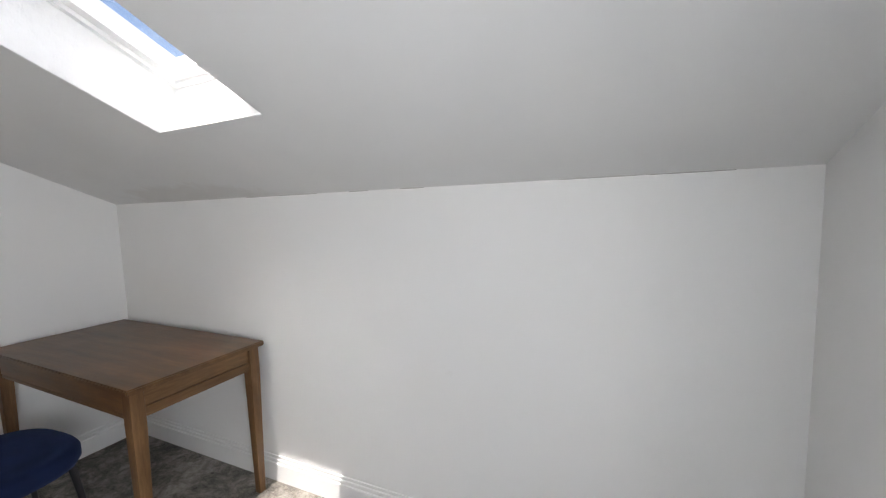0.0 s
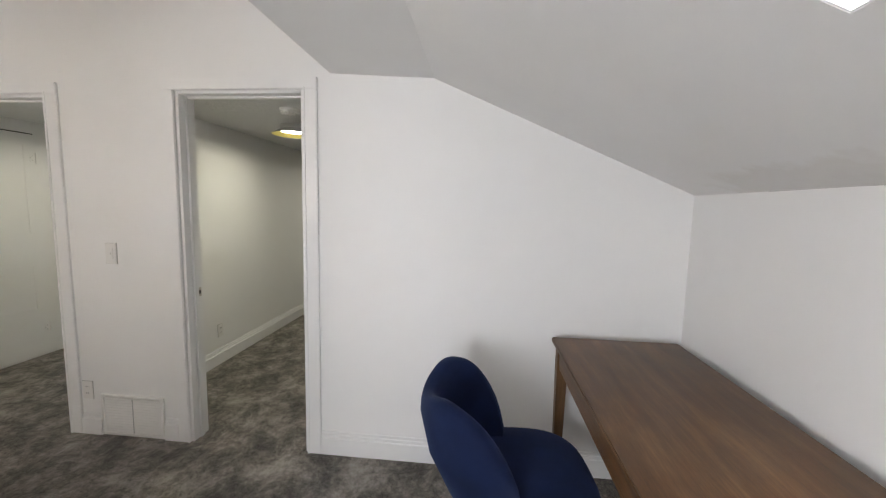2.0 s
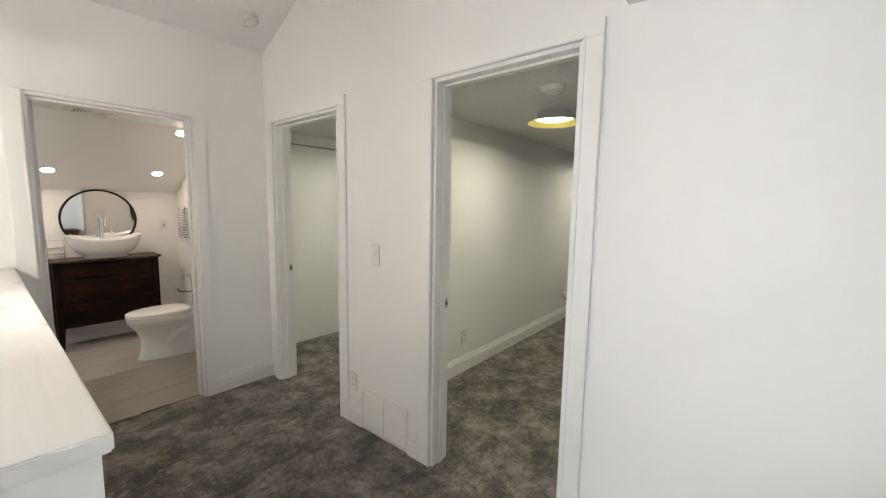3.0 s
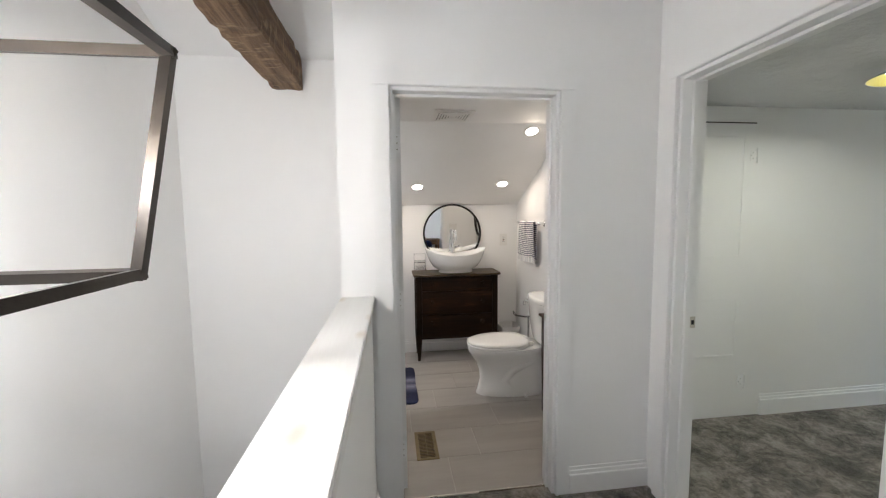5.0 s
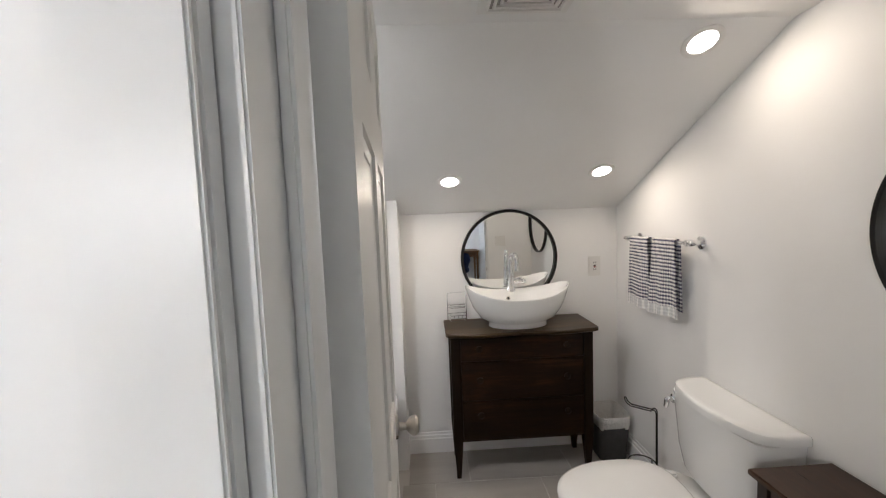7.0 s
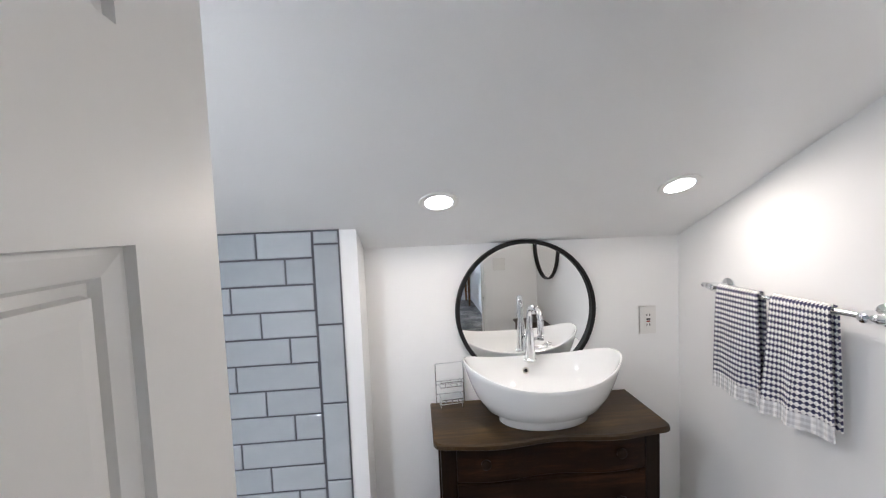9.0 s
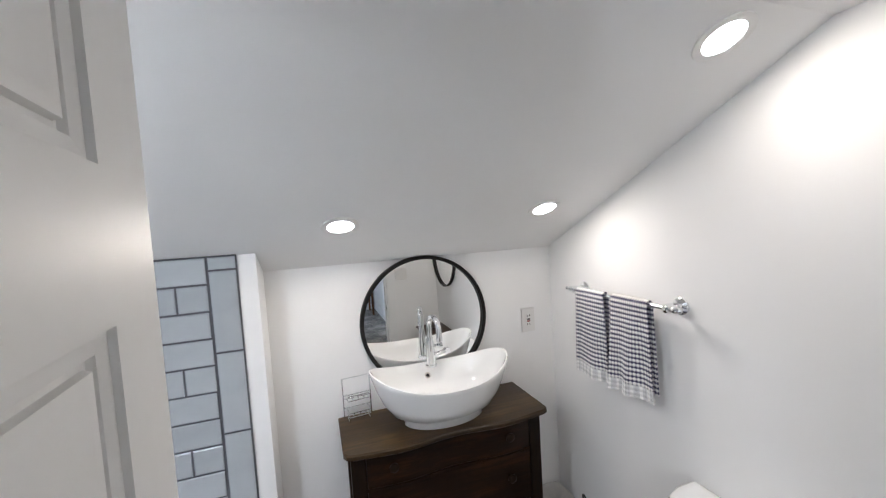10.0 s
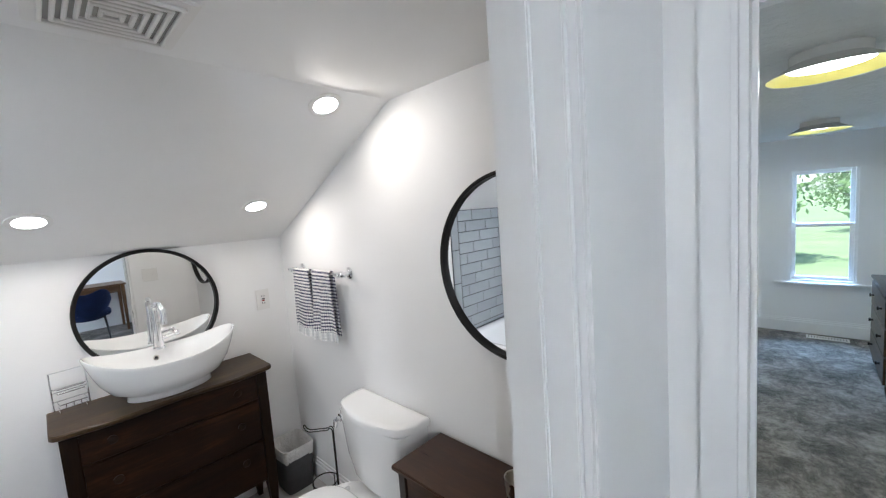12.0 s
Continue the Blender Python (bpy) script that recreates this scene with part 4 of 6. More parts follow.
def bar(bm, p, q, r=0.0105):
    p, q = Vector(p), Vector(q)
    d = (q - p).normalized()
    s = d.cross(Vector((0.1, 0.2, 1)) if abs(d.z) < 0.9 else Vector((1, 0, 0))).normalized()
    u = d.cross(s)
    rings = [[tuple(c + (a * s + k * u) * r) for a, k in ((-1, -1), (1, -1), (1, 1), (-1, 1))] for c in (p - d * r, q + d * r)]
    return loft(bm, rings)


for i in range(4):
    part("top_bar", bar(bmesh.new(), T4[i], T4[(i + 1) % 4]), LANTERN, lan)
    part("bottom_bar", bar(bmesh.new(), B4[i], B4[(i + 1) % 4]), LANTERN, lan)
    part("upright", bar(bmesh.new(), T4[i], B4[i]), LANTERN, lan)
    part("roof_bar", bar(bmesh.new(), T4[i], (0, 0, 2.02)), LANTERN, lan)
RCZ = roof_n(LY) if LY > RIDGE else roof_s(LY)
part("stem", lathe(bmesh.new(), [(0.007, 1.86), (0.007, RCZ - 0.03)], n=10), LANTERN, lan)
part("canopy", lathe(bmesh.new(), [(0.06, RCZ + 0.01), (0.06, RCZ - 0.02), (0.02, RCZ - 0.045)], n=24), LANTERN, lan)
part("hub", lathe(bmesh.new(), [(0.012, 1.80), (0.03, 1.82), (0.03, 1.86), (0.01, 1.88)], n=16), LANTERN, lan)
for i in range(3):
    a = radians(120 * i + 20)
    cx, cy = 0.07 * math.cos(a), 0.07 * math.sin(a)
    part("arm", tube(bmesh.new(), [(0, 0, 1.83), (cx * 0.6, cy * 0.6, 1.80), (cx, cy, 1.76), (cx, cy, 1.72)], 0.005), LANTERN, lan)
    bb = part("bulb", lathe(bmesh.new(), [(0.006, 1.72), (0.014, 1.69), (0.016, 1.66), (0.01, 1.63), (0.002, 1.615)], (cx, cy, 0), n=14), BULB, lan, "lit warm candle bulb")
    d = bpy.data.lights.new("lantern_light", "POINT")
    d.energy, d.color, d.shadow_soft_size = LANTERN_W, (1.0, 0.97, 0.925), 0.02
    o = new("lantern_light", d)
    o.parent = lan
    o.location = (cx * 1.5, cy * 1.5, 1.60)


# ---------------------------------------------------------------- wall and ceiling fittings
def cover_plate(name, label, category, m, w=0.07, h=0.115, kind_of="rocker"):
    """Plate in the x-z plane facing +y, its middle at the pose."""
    t = thing(name, label, category, m)
    part("plate", bx(-w / 2, w / 2, 0, 0.005, -h / 2, h / 2, 0.0025), PLASTIC, t)
    # rim painted grey for the plate's edge shadow; white on the gfci plate
    part("shadow_rim", bx(-w / 2 - 0.0005, w / 2 + 0.0005, 0, 0.0015, -h / 2 - 0.0005, h / 2 + 0.0005), PLASTIC if kind_of == "gfci" else SHADE, t)
    if kind_of == "rocker":
        part("rocker", bx(-0.016, 0.016, 0.005, 0.009, -0.032, 0.032, 0.0015), PLASTIC, t)
        part("toggle", bx(-0.005, 0.005, 0.009, 0.014, -0.008, 0.006, 0.001), PLASTIC, t)
    elif kind_of == "outlet":
        for z in (-0.021, 0.021):
            o = part("socket", bx(-0.016, 0.016, 0.005, 0.0075, z - 0.014, z + 0.014, 0.003), PLASTIC, t)
            b = bmesh.new()
            box(b, -0.007, -0.005, 0.0072, 0.0082, z - 0.002, z + 0.007)
            box(b, 0.005, 0.007, 0.0072, 0.0082, z - 0.002, z + 0.007)
            part("slot", b, DARK, o)
    elif kind_of == "gfci":
        o = part("face", bx(-0.0165, 0.0165, 0.005, 0.0085, -0.0335, 0.0335, 0.0015), PLASTIC, t)
        for z in (-0.022, 0.022):
            b = bmesh.new()
            box(b, -0.008, -0.005, 0.0083, 0.0092, z - 0.004, z + 0.006)
            box(b, 0.005, 0.008, 0.0083, 0.0092, z - 0.004, z + 0.006)
            part("slot", b, DARK, o)
        part("test_button", bx(-0.009, 0.009, 0.0085, 0.0105, 0.001, 0.008, 0.001), DARK, o, "black test button")
        part("reset_button", bx(-0.009, 0.009, 0.0085, 0.0105, -0.009, -0.002, 0.001), plain("red_button", (0.3, 0.03, 0.025), 0.4), o, "red reset button")
    elif kind_of == "double":
        for x in (-0.023, 0.023):
            r = part("switch_body", bx(x - 0.006, x + 0.006, 0.005, 0.007, -0.013, 0.013, 0.001), PLASTIC, t)
            part("toggle", bx(x - 0.004, x + 0.004, 0.007, 0.016, -0.003, 0.007, 0.001), PLASTIC, r)
    return t


cover_plate("light_switch", "white rocker light switch on the hall wall", "light switch", pose(WX, -1.812, 1.154, 0, 0, -90), 0.075, 0.125)
cover_plate("hall_outlet", "white outlet plate low on the hall wall", "outlet", pose(WX, -2.037, 0.285, 0, 0, -90), kind_of="outlet")
cover_plate("bedroom_outlet", "white outlet plate on the bedroom wall", "outlet", pose(-4.008, -1.97, 0.305), kind_of="outlet")
cover_plate("half_wall_outlet", "white outlet plate low on the half wall", "outlet", pose(-1.437, -2.288, 0.245, 0, 0, 90), kind_of="outlet")
cover_plate("bathroom_outlet", "white safety outlet with red and black buttons", "outlet", pose(-2.716, BY, 1.185), 0.078, 0.125, kind_of="gfci")
cover_plate("bathroom_switch", "white double toggle switch by the bathroom door", "light switch", pose(-2.495, SY - WT, 1.25, 0, 0, 180), 0.116, 0.115, kind_of="double")

# return air grille low on the hall wall
gr = thing("return_grille", "white louvred return air grille above the carpet", "air grille", pose(WX, -1.731, 0.0, 0, 0, -90))
gw, gz0, gz1 = 0.21, 0.005, 0.268
b = bmesh.new()
for x0, x1, z0, z1 in ((-gw, -gw + 0.018, gz0, gz1), (gw - 0.018, gw, gz0, gz1), (-gw + 0.018, gw - 0.018, gz0, gz0 + 0.018), (-gw + 0.018, gw - 0.018, gz1 - 0.018, gz1), (-0.004, 0.004, gz0 + 0.018, gz1 - 0.018)):
    box(b, x0, x1, 0, 0.008 if x1 == 0.004 else 0.016, z0, z1, 0.003, 1)
part("grille_frame", b, PLASTIC, gr)
part("backing", bx(-gw + 0.01, gw - 0.01, 0.0, 0.002, gz0 + 0.01, gz1 - 0.01), DARK, gr)
slat_mesh = None
for x0, x1 in ((-gw + 0.018, -0.004), (0.004, gw - 0.018)):
    for k in range(13):
        z = gz0 + 0.028 + k * 0.0172
        b = bmesh.new()
        v = [b.verts.new(p) for p in ((x0, 0.003, z + 0.008), (x1, 0.003, z + 0.008), (x1, 0.013, z - 0.002), (x0, 0.013, z - 0.002), (x0, 0.003, z + 0.006), (x1, 0.003, z + 0.006), (x1, 0.013, z - 0.004), (x0, 0.013, z - 0.004))]
        for q in ((0, 1, 2, 3), (7, 6, 5, 4), (0, 4, 5, 1), (3, 2, 6, 7), (0, 3, 7, 4), (1, 5, 6, 2)):
            b.faces.new([v[i] for i in q])
        part("slat", b, PLASTIC, gr, smooth=0)


def smoke_alarm(m, label, r=0.062):
    t = thing("smoke_alarm", label, "smoke alarm", m, "smoke alarms")
    part("base", lathe(bmesh.new(), [(r, 0.0), (r, -0.008), (r * 0.96, -0.01)], n=32), PLASTIC, t)
    part("cover", lathe(bmesh.new(), [(r * 0.93, -0.0102), (r * 0.9, -0.026), (r * 0.72, -0.034), (r * 0.3, -0.036), (r * 0.28, -0.034), (0.003, -0.034)], n=32), PLASTIC, t)
    b = bmesh.new()
    for k in range(14):
        a = 2 * math.pi * k / 14
        c, s = math.cos(a), math.sin(a)
        bar(b, (r * 0.86 * c, r * 0.86 * s, -0.0295), (r * 0.62 * c, r * 0.62 * s, -0.0362), 0.0012)
    part("vent_rib", b, SHADE, t)
    part("test_button", lathe(bmesh.new(), [(0.007, -0.034), (0.006, -0.038), (0.002, -0.0385)], (r * 0.45, 0, 0), n=12), PLASTIC, t)
    return t


smoke_alarm(pose(-2.656, -2.89, roof_s(-2.89), TILT_S, 0, 30), "round white smoke alarm on the sloped hall ceiling")
smoke_alarm(pose(-3.53, -1.02, RC, 0, 0, 0), "round white smoke alarm on the bedroom ceiling", 0.07)

# bathroom extractor fan
fan = thing("extractor_fan", "square cream extractor fan cover with nested slots", "extractor fan", pose(-1.958, -3.962, BC))
part("cover", bx(-0.135, 0.135, -0.135, 0.135, -0.009, 0.0, 0.003), PLASTIC, fan)
b = bmesh.new()
for k in range(6):
    a = 0.112 - 0.018 * k
    w = 0.009
    for x0, x1, y0, y1 in ((-a, a, -a, -a + w), (-a, a, a - w, a), (-a, -a + w, -a + w + 0.0005, a - w - 0.0005), (a - w, a, -a + w + 0.0005, a - w - 0.0005)):
        box(b, x0, x1, y0, y1, -0.017, -0.0092, 0.002, 1)
part("louvre", b, PLASTIC, fan)
# solid grey strips between the louvres carry the slots' shade in their colour
b = bmesh.new()
for k in range(5):
    a = 0.1025 - 0.018 * k
    w = 0.0088
    for x0, x1, y0, y1 in ((-a, a, -a, -a + w), (-a, a, a - w, a), (-a, -a + w, -a + w, a - w), (a - w, a, -a + w, a - w)):
        box(b, x0, x1, y0, y1, -0.0098, -0.0091)
part("slot", b, SHADE, fan, "grey strips painted as the shade in the slots")

# ---------------------------------------------------------------- study: settled joint between knee wall and ceiling
b = bmesh.new()
rnd = random.Random(12)
x = -2.35
while x < 0.55:
    ln = rnd.uniform(0.08, 0.3)
    wd = rnd.uniform(0.0002, 0.0006)
    dz = rnd.uniform(-0.0015, 0.001)
    z = roof_n(KY) + dz
    v = [b.verts.new(p) for p in ((x, KY - 0.0012, z - wd), (x + ln / 2, KY - 0.0012, z - wd * 1.6), (x + ln, KY - 0.0012, z - wd * 0.3), (x + ln, KY - 0.0012, z + 0.004), (x, KY - 0.0012, z + 0.004))]
    b.faces.new(v)
    x += ln + (rnd.uniform(0.02, 0.25) if rnd.random() < 0.35 else 0.0)
solid("ceiling_crack", b, SHADE, "hairline crack where the slope meets the knee wall", "crack")

# ---------------------------------------------------------------- study: desk and chair
desk = thing("desk", "brown oak writing desk with one long drawer, standing in the corner", "desk", pose(-2.151, 1.0785, 0))
DW, DD = 0.629, 0.3115
part("desktop", bx(-DW, DW, -DD, DD, 0.79, 0.815, 0.005), DESK, desk, "figured oak desktop with a worn sheen")
for sx in (-1, 1):
    for sy in (-1, 1):
        cx, cy = sx * (DW - 0.05), sy * (DD - 0.045)
        rings = [[(cx + a * w, cy + c * w, z) for a, c in ((-1, -1), (1, -1), (1, 1), (-1, 1))] for z, w in ((0, 0.018), (0.66, 0.0262), (0.789, 0.0262))]
        b = loft(bmesh.new(), rings)
        bmesh.ops.bevel(b, geom=[e for e in b.edges if abs(e.verts[0].co.z - e.verts[1].co.z) > 0.05], offset=0.003, segments=1, affect="EDGES")
        part("leg", b, DESK_Z, desk)
for sx in (-1, 1):
    x = sx * (DW - 0.05)
    part("end_apron", bx(x - 0.01, x + 0.014 if sx > 0 else x + 0.01, -DD + 0.072, DD - 0.072, 0.718, 0.789, 0.002), DESK_Y, desk)
    part("end_rail", bx(x - 0.012, x + 0.02 if sx > 0 else x + 0.012, -DD + 0.072, DD - 0.072, 0.675, 0.7165, 0.002), DESK_Y, desk)
part("front_rail", bx(-DW + 0.077, DW - 0.077, -DD + 0.03, -DD + 0.055, 0.672, 0.69, 0.002), DESK, desk)
dr = part("drawer_front", bx(-DW + 0.08, DW - 0.08, -DD + 0.027, -DD + 0.05, 0.692, 0.787, 0.003), DESK, desk, "oak drawer front")
part("back_apron", bx(-DW + 0.077, DW - 0.077, DD - 0.06, DD - 0.04, 0.675, 0.789, 0.002), DESK, desk)

chair = thing("desk_chair", "navy velvet tub chair with gunmetal legs at the desk", "chair", pose(-2.225, 0.50, 0, 0, 0, 4))
# seat cushion: rounded, a little domed; front towards +y
rings = []
for z, k in ((0.375, 0.86), (0.385, 0.95), (0.41, 1.0), (0.445, 1.0), (0.462, 0.965), (0.472, 0.88), (0.478, 0.6), (0.48, 0.25)):
    ring = []
    for i in range(40):
        a = 2 * math.pi * i / 40
        c, s = math.cos(a), math.sin(a)
        e = 2 / 2.9
        ring.append((0.285 * k * math.copysign(abs(c) ** e, c), 0.075 + 0.27 * k * math.copysign(abs(s) ** e, s), z))
    rings.append(ring)
part("seat", loft(bmesh.new(), rings), VELVET, chair, smooth=70)
# back shell: two winged lobes meeting in a shallow dip at the middle of the back
rings = []
NA = 44
for i in range(NA + 1):
    t = -1 + 2 * i / NA
    ang = radians(270 + 108 * t)
    rx, ry = 0.272, 0.27
    cx, cy = rx * math.cos(ang), -0.022 + ry * math.sin(ang)
    nx, ny = math.cos(ang), math.sin(ang)
    u = abs(t)
    top = 0.765 + 0.055 * math.exp(-((u - 0.40) / 0.24) ** 2) - 0.34 * max(0.0, (u - 0.55) / 0.45) ** 2.2
    bot = 0.335
    th = 0.036 * (1 - 0.35 * max(0, (u - 0.85) / 0.15))
    ring = []
    hgt = top - bot
    for k in range(20):
        a = 2 * math.pi * k / 20
        c, s = math.cos(a), math.sin(a)
        off = th * math.copysign(abs(c) ** 0.6, c)
        zf = bot + hgt * (0.5 + math.copysign(abs(s) ** 0.32, s) * 0.5)
        lean = 0.05 * (zf - 0.62) if zf > 0.62 else 0.46 * (zf - 0.62)
        ring.append((cx + nx * (off + lean), cy + ny * (off + lean), zf))
    rings.append(ring)
part("backrest", loft(bmesh.new(), rings), VELVET, chair, "curved navy velvet back shell with rounded wings", smooth=70)
for sx in (-1, 1):
    for y0, y1 in ((0.27, 0.31), (-0.12, -0.20)):
        part("leg", tube(bmesh.new(), [(sx * 0.19, y0, 0.385), (sx * 0.225, y1, 0.006), (sx * 0.2255, y1, 0.0)], [0.0155, 0.010, 0.009], 14), GUN, chair, "tapered gunmetal leg")
part("seat_frame", bx(-0.2, 0.2, -0.14, 0.28, 0.355, 0.376, 0.006), BLACK, chair)

# ---------------------------------------------------------------- bathroom: vanity and basin
van = thing("vanity_dresser", "dark mahogany three-drawer dresser used as a vanity", "vanity", pose(-2.163, BY, 0))
# local: x across, y from the wall


def top_outline(w, y1, inset=0.0, n=36):
    pts = [(-w + inset, 0.02)]
    r = 0.03
    pts += [(-w + inset, y1 - r), (-w + inset + 0.01, y1 - 0.009), (-w + r + inset, y1 - inset)]
    for i in range(n + 1):
        x = (-w + 0.06) + (2 * w - 0.12) * i / n
        pts.append((x, y1 - inset + 0.012 * (math.cos(math.pi * x / w * 2.0) - 1) * -0.9))
    pts += [(w - r - inset, y1 - inset), (w - inset - 0.01, y1 - 0.009), (w - inset, y1 - r), (w - inset, 0.02)]
    return pts


b = bmesh.new()
outl = top_outline(0.435, 0.352)
b2 = []
for z, ins in ((0.862, 0.006), (0.866, 0.001), (0.880, 0.001), (0.885, 0.006)):
    cx0, cy0 = 0.0, 0.18
    b2.append([(x * (1 - ins / 0.435), cy0 + (y - cy0) * (1 - ins / 0.17), z) for x, y in outl])
rows = [[b.verts.new(p) for p in r] for r in b2]
k = len(outl)
for r0, r1 in zip(rows, rows[1:]):
    for i in range(k):
        b.faces.new((r0[i], r0[(i + 1) % k], r1[(i + 1) % k], r1[i]))
for r, flip in ((rows[0], True), (rows[-1], False)):
    for t in tessellate_polygon([[v.co.copy() for v in r]]):
        try:
            b.faces.new([r[i] for i in t])
        except ValueError:
            pass
part("tabletop", b, VAN, van, "serpentine-fronted brown top, worn at the edge")
part("carcass", bx(-0.385, 0.385, 0.03, 0.285, 0.225, 0.861, 0.002), VAN_D, van)
for z0, z1, nm in ((0.712, 0.848, 0), (0.478, 0.700, 1), (0.243, 0.466, 2)):
    n = 26
    b = bmesh.new()
    rows = []
    for z in (z0, z0 + 0.003, z1 - 0.003, z1):
        rr = []
        for i in range(n + 1):
            x = -0.352 + 0.704 * i / n
            amp = 0.0095 * (1 - math.cos(2 * math.pi * x / 0.435)) if nm == 0 else 0.006
            y = 0.298 + amp - (0.003 if z in (z0, z1) else 0)
            rr.append((x, y))
        rows.append([b.verts.new((x, y, z)) for x, y in rr] + [b.verts.new((0.352, 0.286, z)), b.verts.new((-0.352, 0.286, z))])
    m = len(rows[0])
    for r0, r1 in zip(rows, rows[1:]):
        for i in range(m):
            b.faces.new((r0[i], r0[(i + 1) % m], r1[(i + 1) % m], r1[i]))
    b.faces.new(rows[0][::-1])
    b.faces.new(rows[-1])
    d = part("drawer", b, VAN_D, van)
    for x in (-0.25, 0.25):
        zk = (0.786, 0.605, 0.40)[nm]
        part("knob", lathe(bmesh.new(), [(0.009, 0.295), (0.008, 0.316), (0.018, 0.322), (0.019, 0.330), (0.012, 0.336), (0.003, 0.337)], (x, 0, zk), "y", 18), VAN_Z, d, "turned dark wooden knob")
for z in (0.706, 0.472):
    part("drawer_rail", bx(-0.354, 0.354, 0.2855, 0.307, z - 0.0035, z + 0.0035, 0.001), VAN_D, van)
for sx in (-1, 1):
    for yb, yt in ((0.268, 0.278), (0.05, 0.048)):
        rings = []
        for z, w, dx in ((0.0, 0.0125, 0.006), (0.03, 0.0135, 0.003), (0.19, 0.024, 0.0), (0.24, 0.026, 0.0), (0.861, 0.026, 0.0)):
            cx = sx * (0.383 + dx * 0.6)
            cy = yb + (yt - yb) * z / 0.86 + (dx if yb > 0.1 else -dx)
            rings.append([(cx + a * w, cy + c * w, z) for a, c in ((-1, -1), (1, -1), (1, 1), (-1, 1))])
        part("leg", loft(bmesh.new(), rings), VAN_Z, van)
part("bottom_rail", bx(-0.356, 0.356, 0.2855, 0.296, 0.288, 0.312, 0.002), VAN_D, van)
part("side_panel", bx(-0.3905, -0.3855, 0.075, 0.25, 0.31, 0.85, 0.002), VAN_D, van)

# vessel basin with its ends swept up
bas = thing("vessel_basin", "white oval porcelain vessel basin with raised ends", "basin", pose(-2.160, -5.14, 0.885))


def basin_ring(rx, ry, z, lift, n=56):
    out = []
    for i in range(n):
        a = 2 * math.pi * i / n
        c, s = math.cos(a), math.sin(a)
        out.append((rx * c, ry * s, z + lift * (c * c) ** 1.3))
    return out


prof = [(0.166, 0.098, 0.0, 0), (0.172, 0.103, 0.004, 0), (0.170, 0.102, 0.026, 0), (0.176, 0.106, 0.034, 0), (0.222, 0.143, 0.055, 0.004), (0.258, 0.164, 0.095, 0.016), (0.282, 0.179, 0.135, 0.033), (0.298, 0.188, 0.168, 0.052), (0.304, 0.191, 0.178, 0.06),
        (0.303, 0.190, 0.183, 0.0625), (0.298, 0.185, 0.184, 0.062), (0.292, 0.180, 0.178, 0.058), (0.278, 0.170, 0.15, 0.044), (0.25, 0.152, 0.105, 0.02), (0.20, 0.12, 0.065, 0.004), (0.12, 0.075, 0.048, 0), (0.03, 0.025, 0.044, 0)]
part("bowl", loft(bmesh.new(), [basin_ring(*p) for p in prof]), PORC, bas, smooth=60)
ov = part("overflow_ring", lathe(bmesh.new(), [(0.013, 0.0), (0.013, 0.004), (0.008, 0.005), (0.007, 0.002)], n=20), NICKEL, bas, "small metal overflow ring")
ov.matrix_basis = pose(0.02, -0.158, 0.128, -62, 0, 0)
ovh = part("overflow_hole", lathe(bmesh.new(), [(0.0075, 0.0025), (0.002, 0.0026)], n=16), DARK, ov)
part("drain", lathe(bmesh.new(), [(0.028, 0.0445), (0.027, 0.048), (0.004, 0.05)], n=24), CHROME, bas)

fau = thing("faucet", "tall polished chrome gooseneck faucet with a side lever", "faucet", pose(-2.155, -5.277, 1.066, 0, 0, 192))
# local -y is towards the room after the half turn
part("base_ring", lathe(bmesh.new(), [(0.027, -0.004), (0.027, 0.004), (0.023, 0.009)], n=28), CHROME, fau)
part("body", tube(bmesh.new(), [(0, 0, 0.005), (0, 0, 0.07), (0, -0.002, 0.13)], [0.0235, 0.020, 0.0155], 24), CHROME, fau)
sp = [(0, -0.001, 0.125), (0, -0.002, 0.175)] + [(0, -0.047 + 0.045 * math.cos(a), 0.185 + 0.045 * math.sin(a)) for a in [radians(q) for q in range(0, 181, 15)]] + [(0, -0.092, 0.150)]
part("spout", tube(bmesh.new(), sp, 0.0125, 18), CHROME, fau)
part("aerator", lathe(bmesh.new(), [(0.0135, 0.132), (0.014, 0.136), (0.014, 0.152)], (0, -0.092, 0), n=18), CHROME, fau)
lev = part("lever", tube(bmesh.new(), [(0.016, 0, 0.045), (0.045, 0, 0.047), (0.075, -0.002, 0.052)], [0.011, 0.0085, 0.0075], 14), CHROME, fau)
part("lever_cap", lathe(bmesh.new(), [(0.009, 0.072), (0.014, 0.076), (0.014, 0.094), (0.012, 0.098)], (0, -0.002, 0.053), "x", 18), CHROME, lev)


def round_mirror(name, label, m, r, rim=0.017):
    """Faces +y."""
    t = thing(name, label, "mirror", m)
    prof = [(r - rim, 0.004), (r - rim, 0.026), (r - rim + 0.004, 0.029), (r - 0.002, 0.029), (r, 0.026), (r, 0.0), (r - rim, 0.0)]
    rings = []
    for i in range(96):
        a = 2 * math.pi * i / 96
        rings.append([(q * math.cos(a), h, q * math.sin(a)) for q, h in prof])
    part("mirror_rim", loft(bmesh.new(), rings, closed=True), BLACK, t, "slim black metal rim", smooth=40)
    part("mirror_glass", lathe(bmesh.new(), [(r - rim - 0.0002, 0.004), (r - rim - 0.0002, 0.010), (r - rim - 0.0012, 0.0105)], axis="y", n=96), MIRROR, t, smooth=20)
    return t


round_mirror("vanity_mirror", "round black-rimmed mirror behind the basin", pose(-2.161, BY + 0.001, 1.262), 0.307)
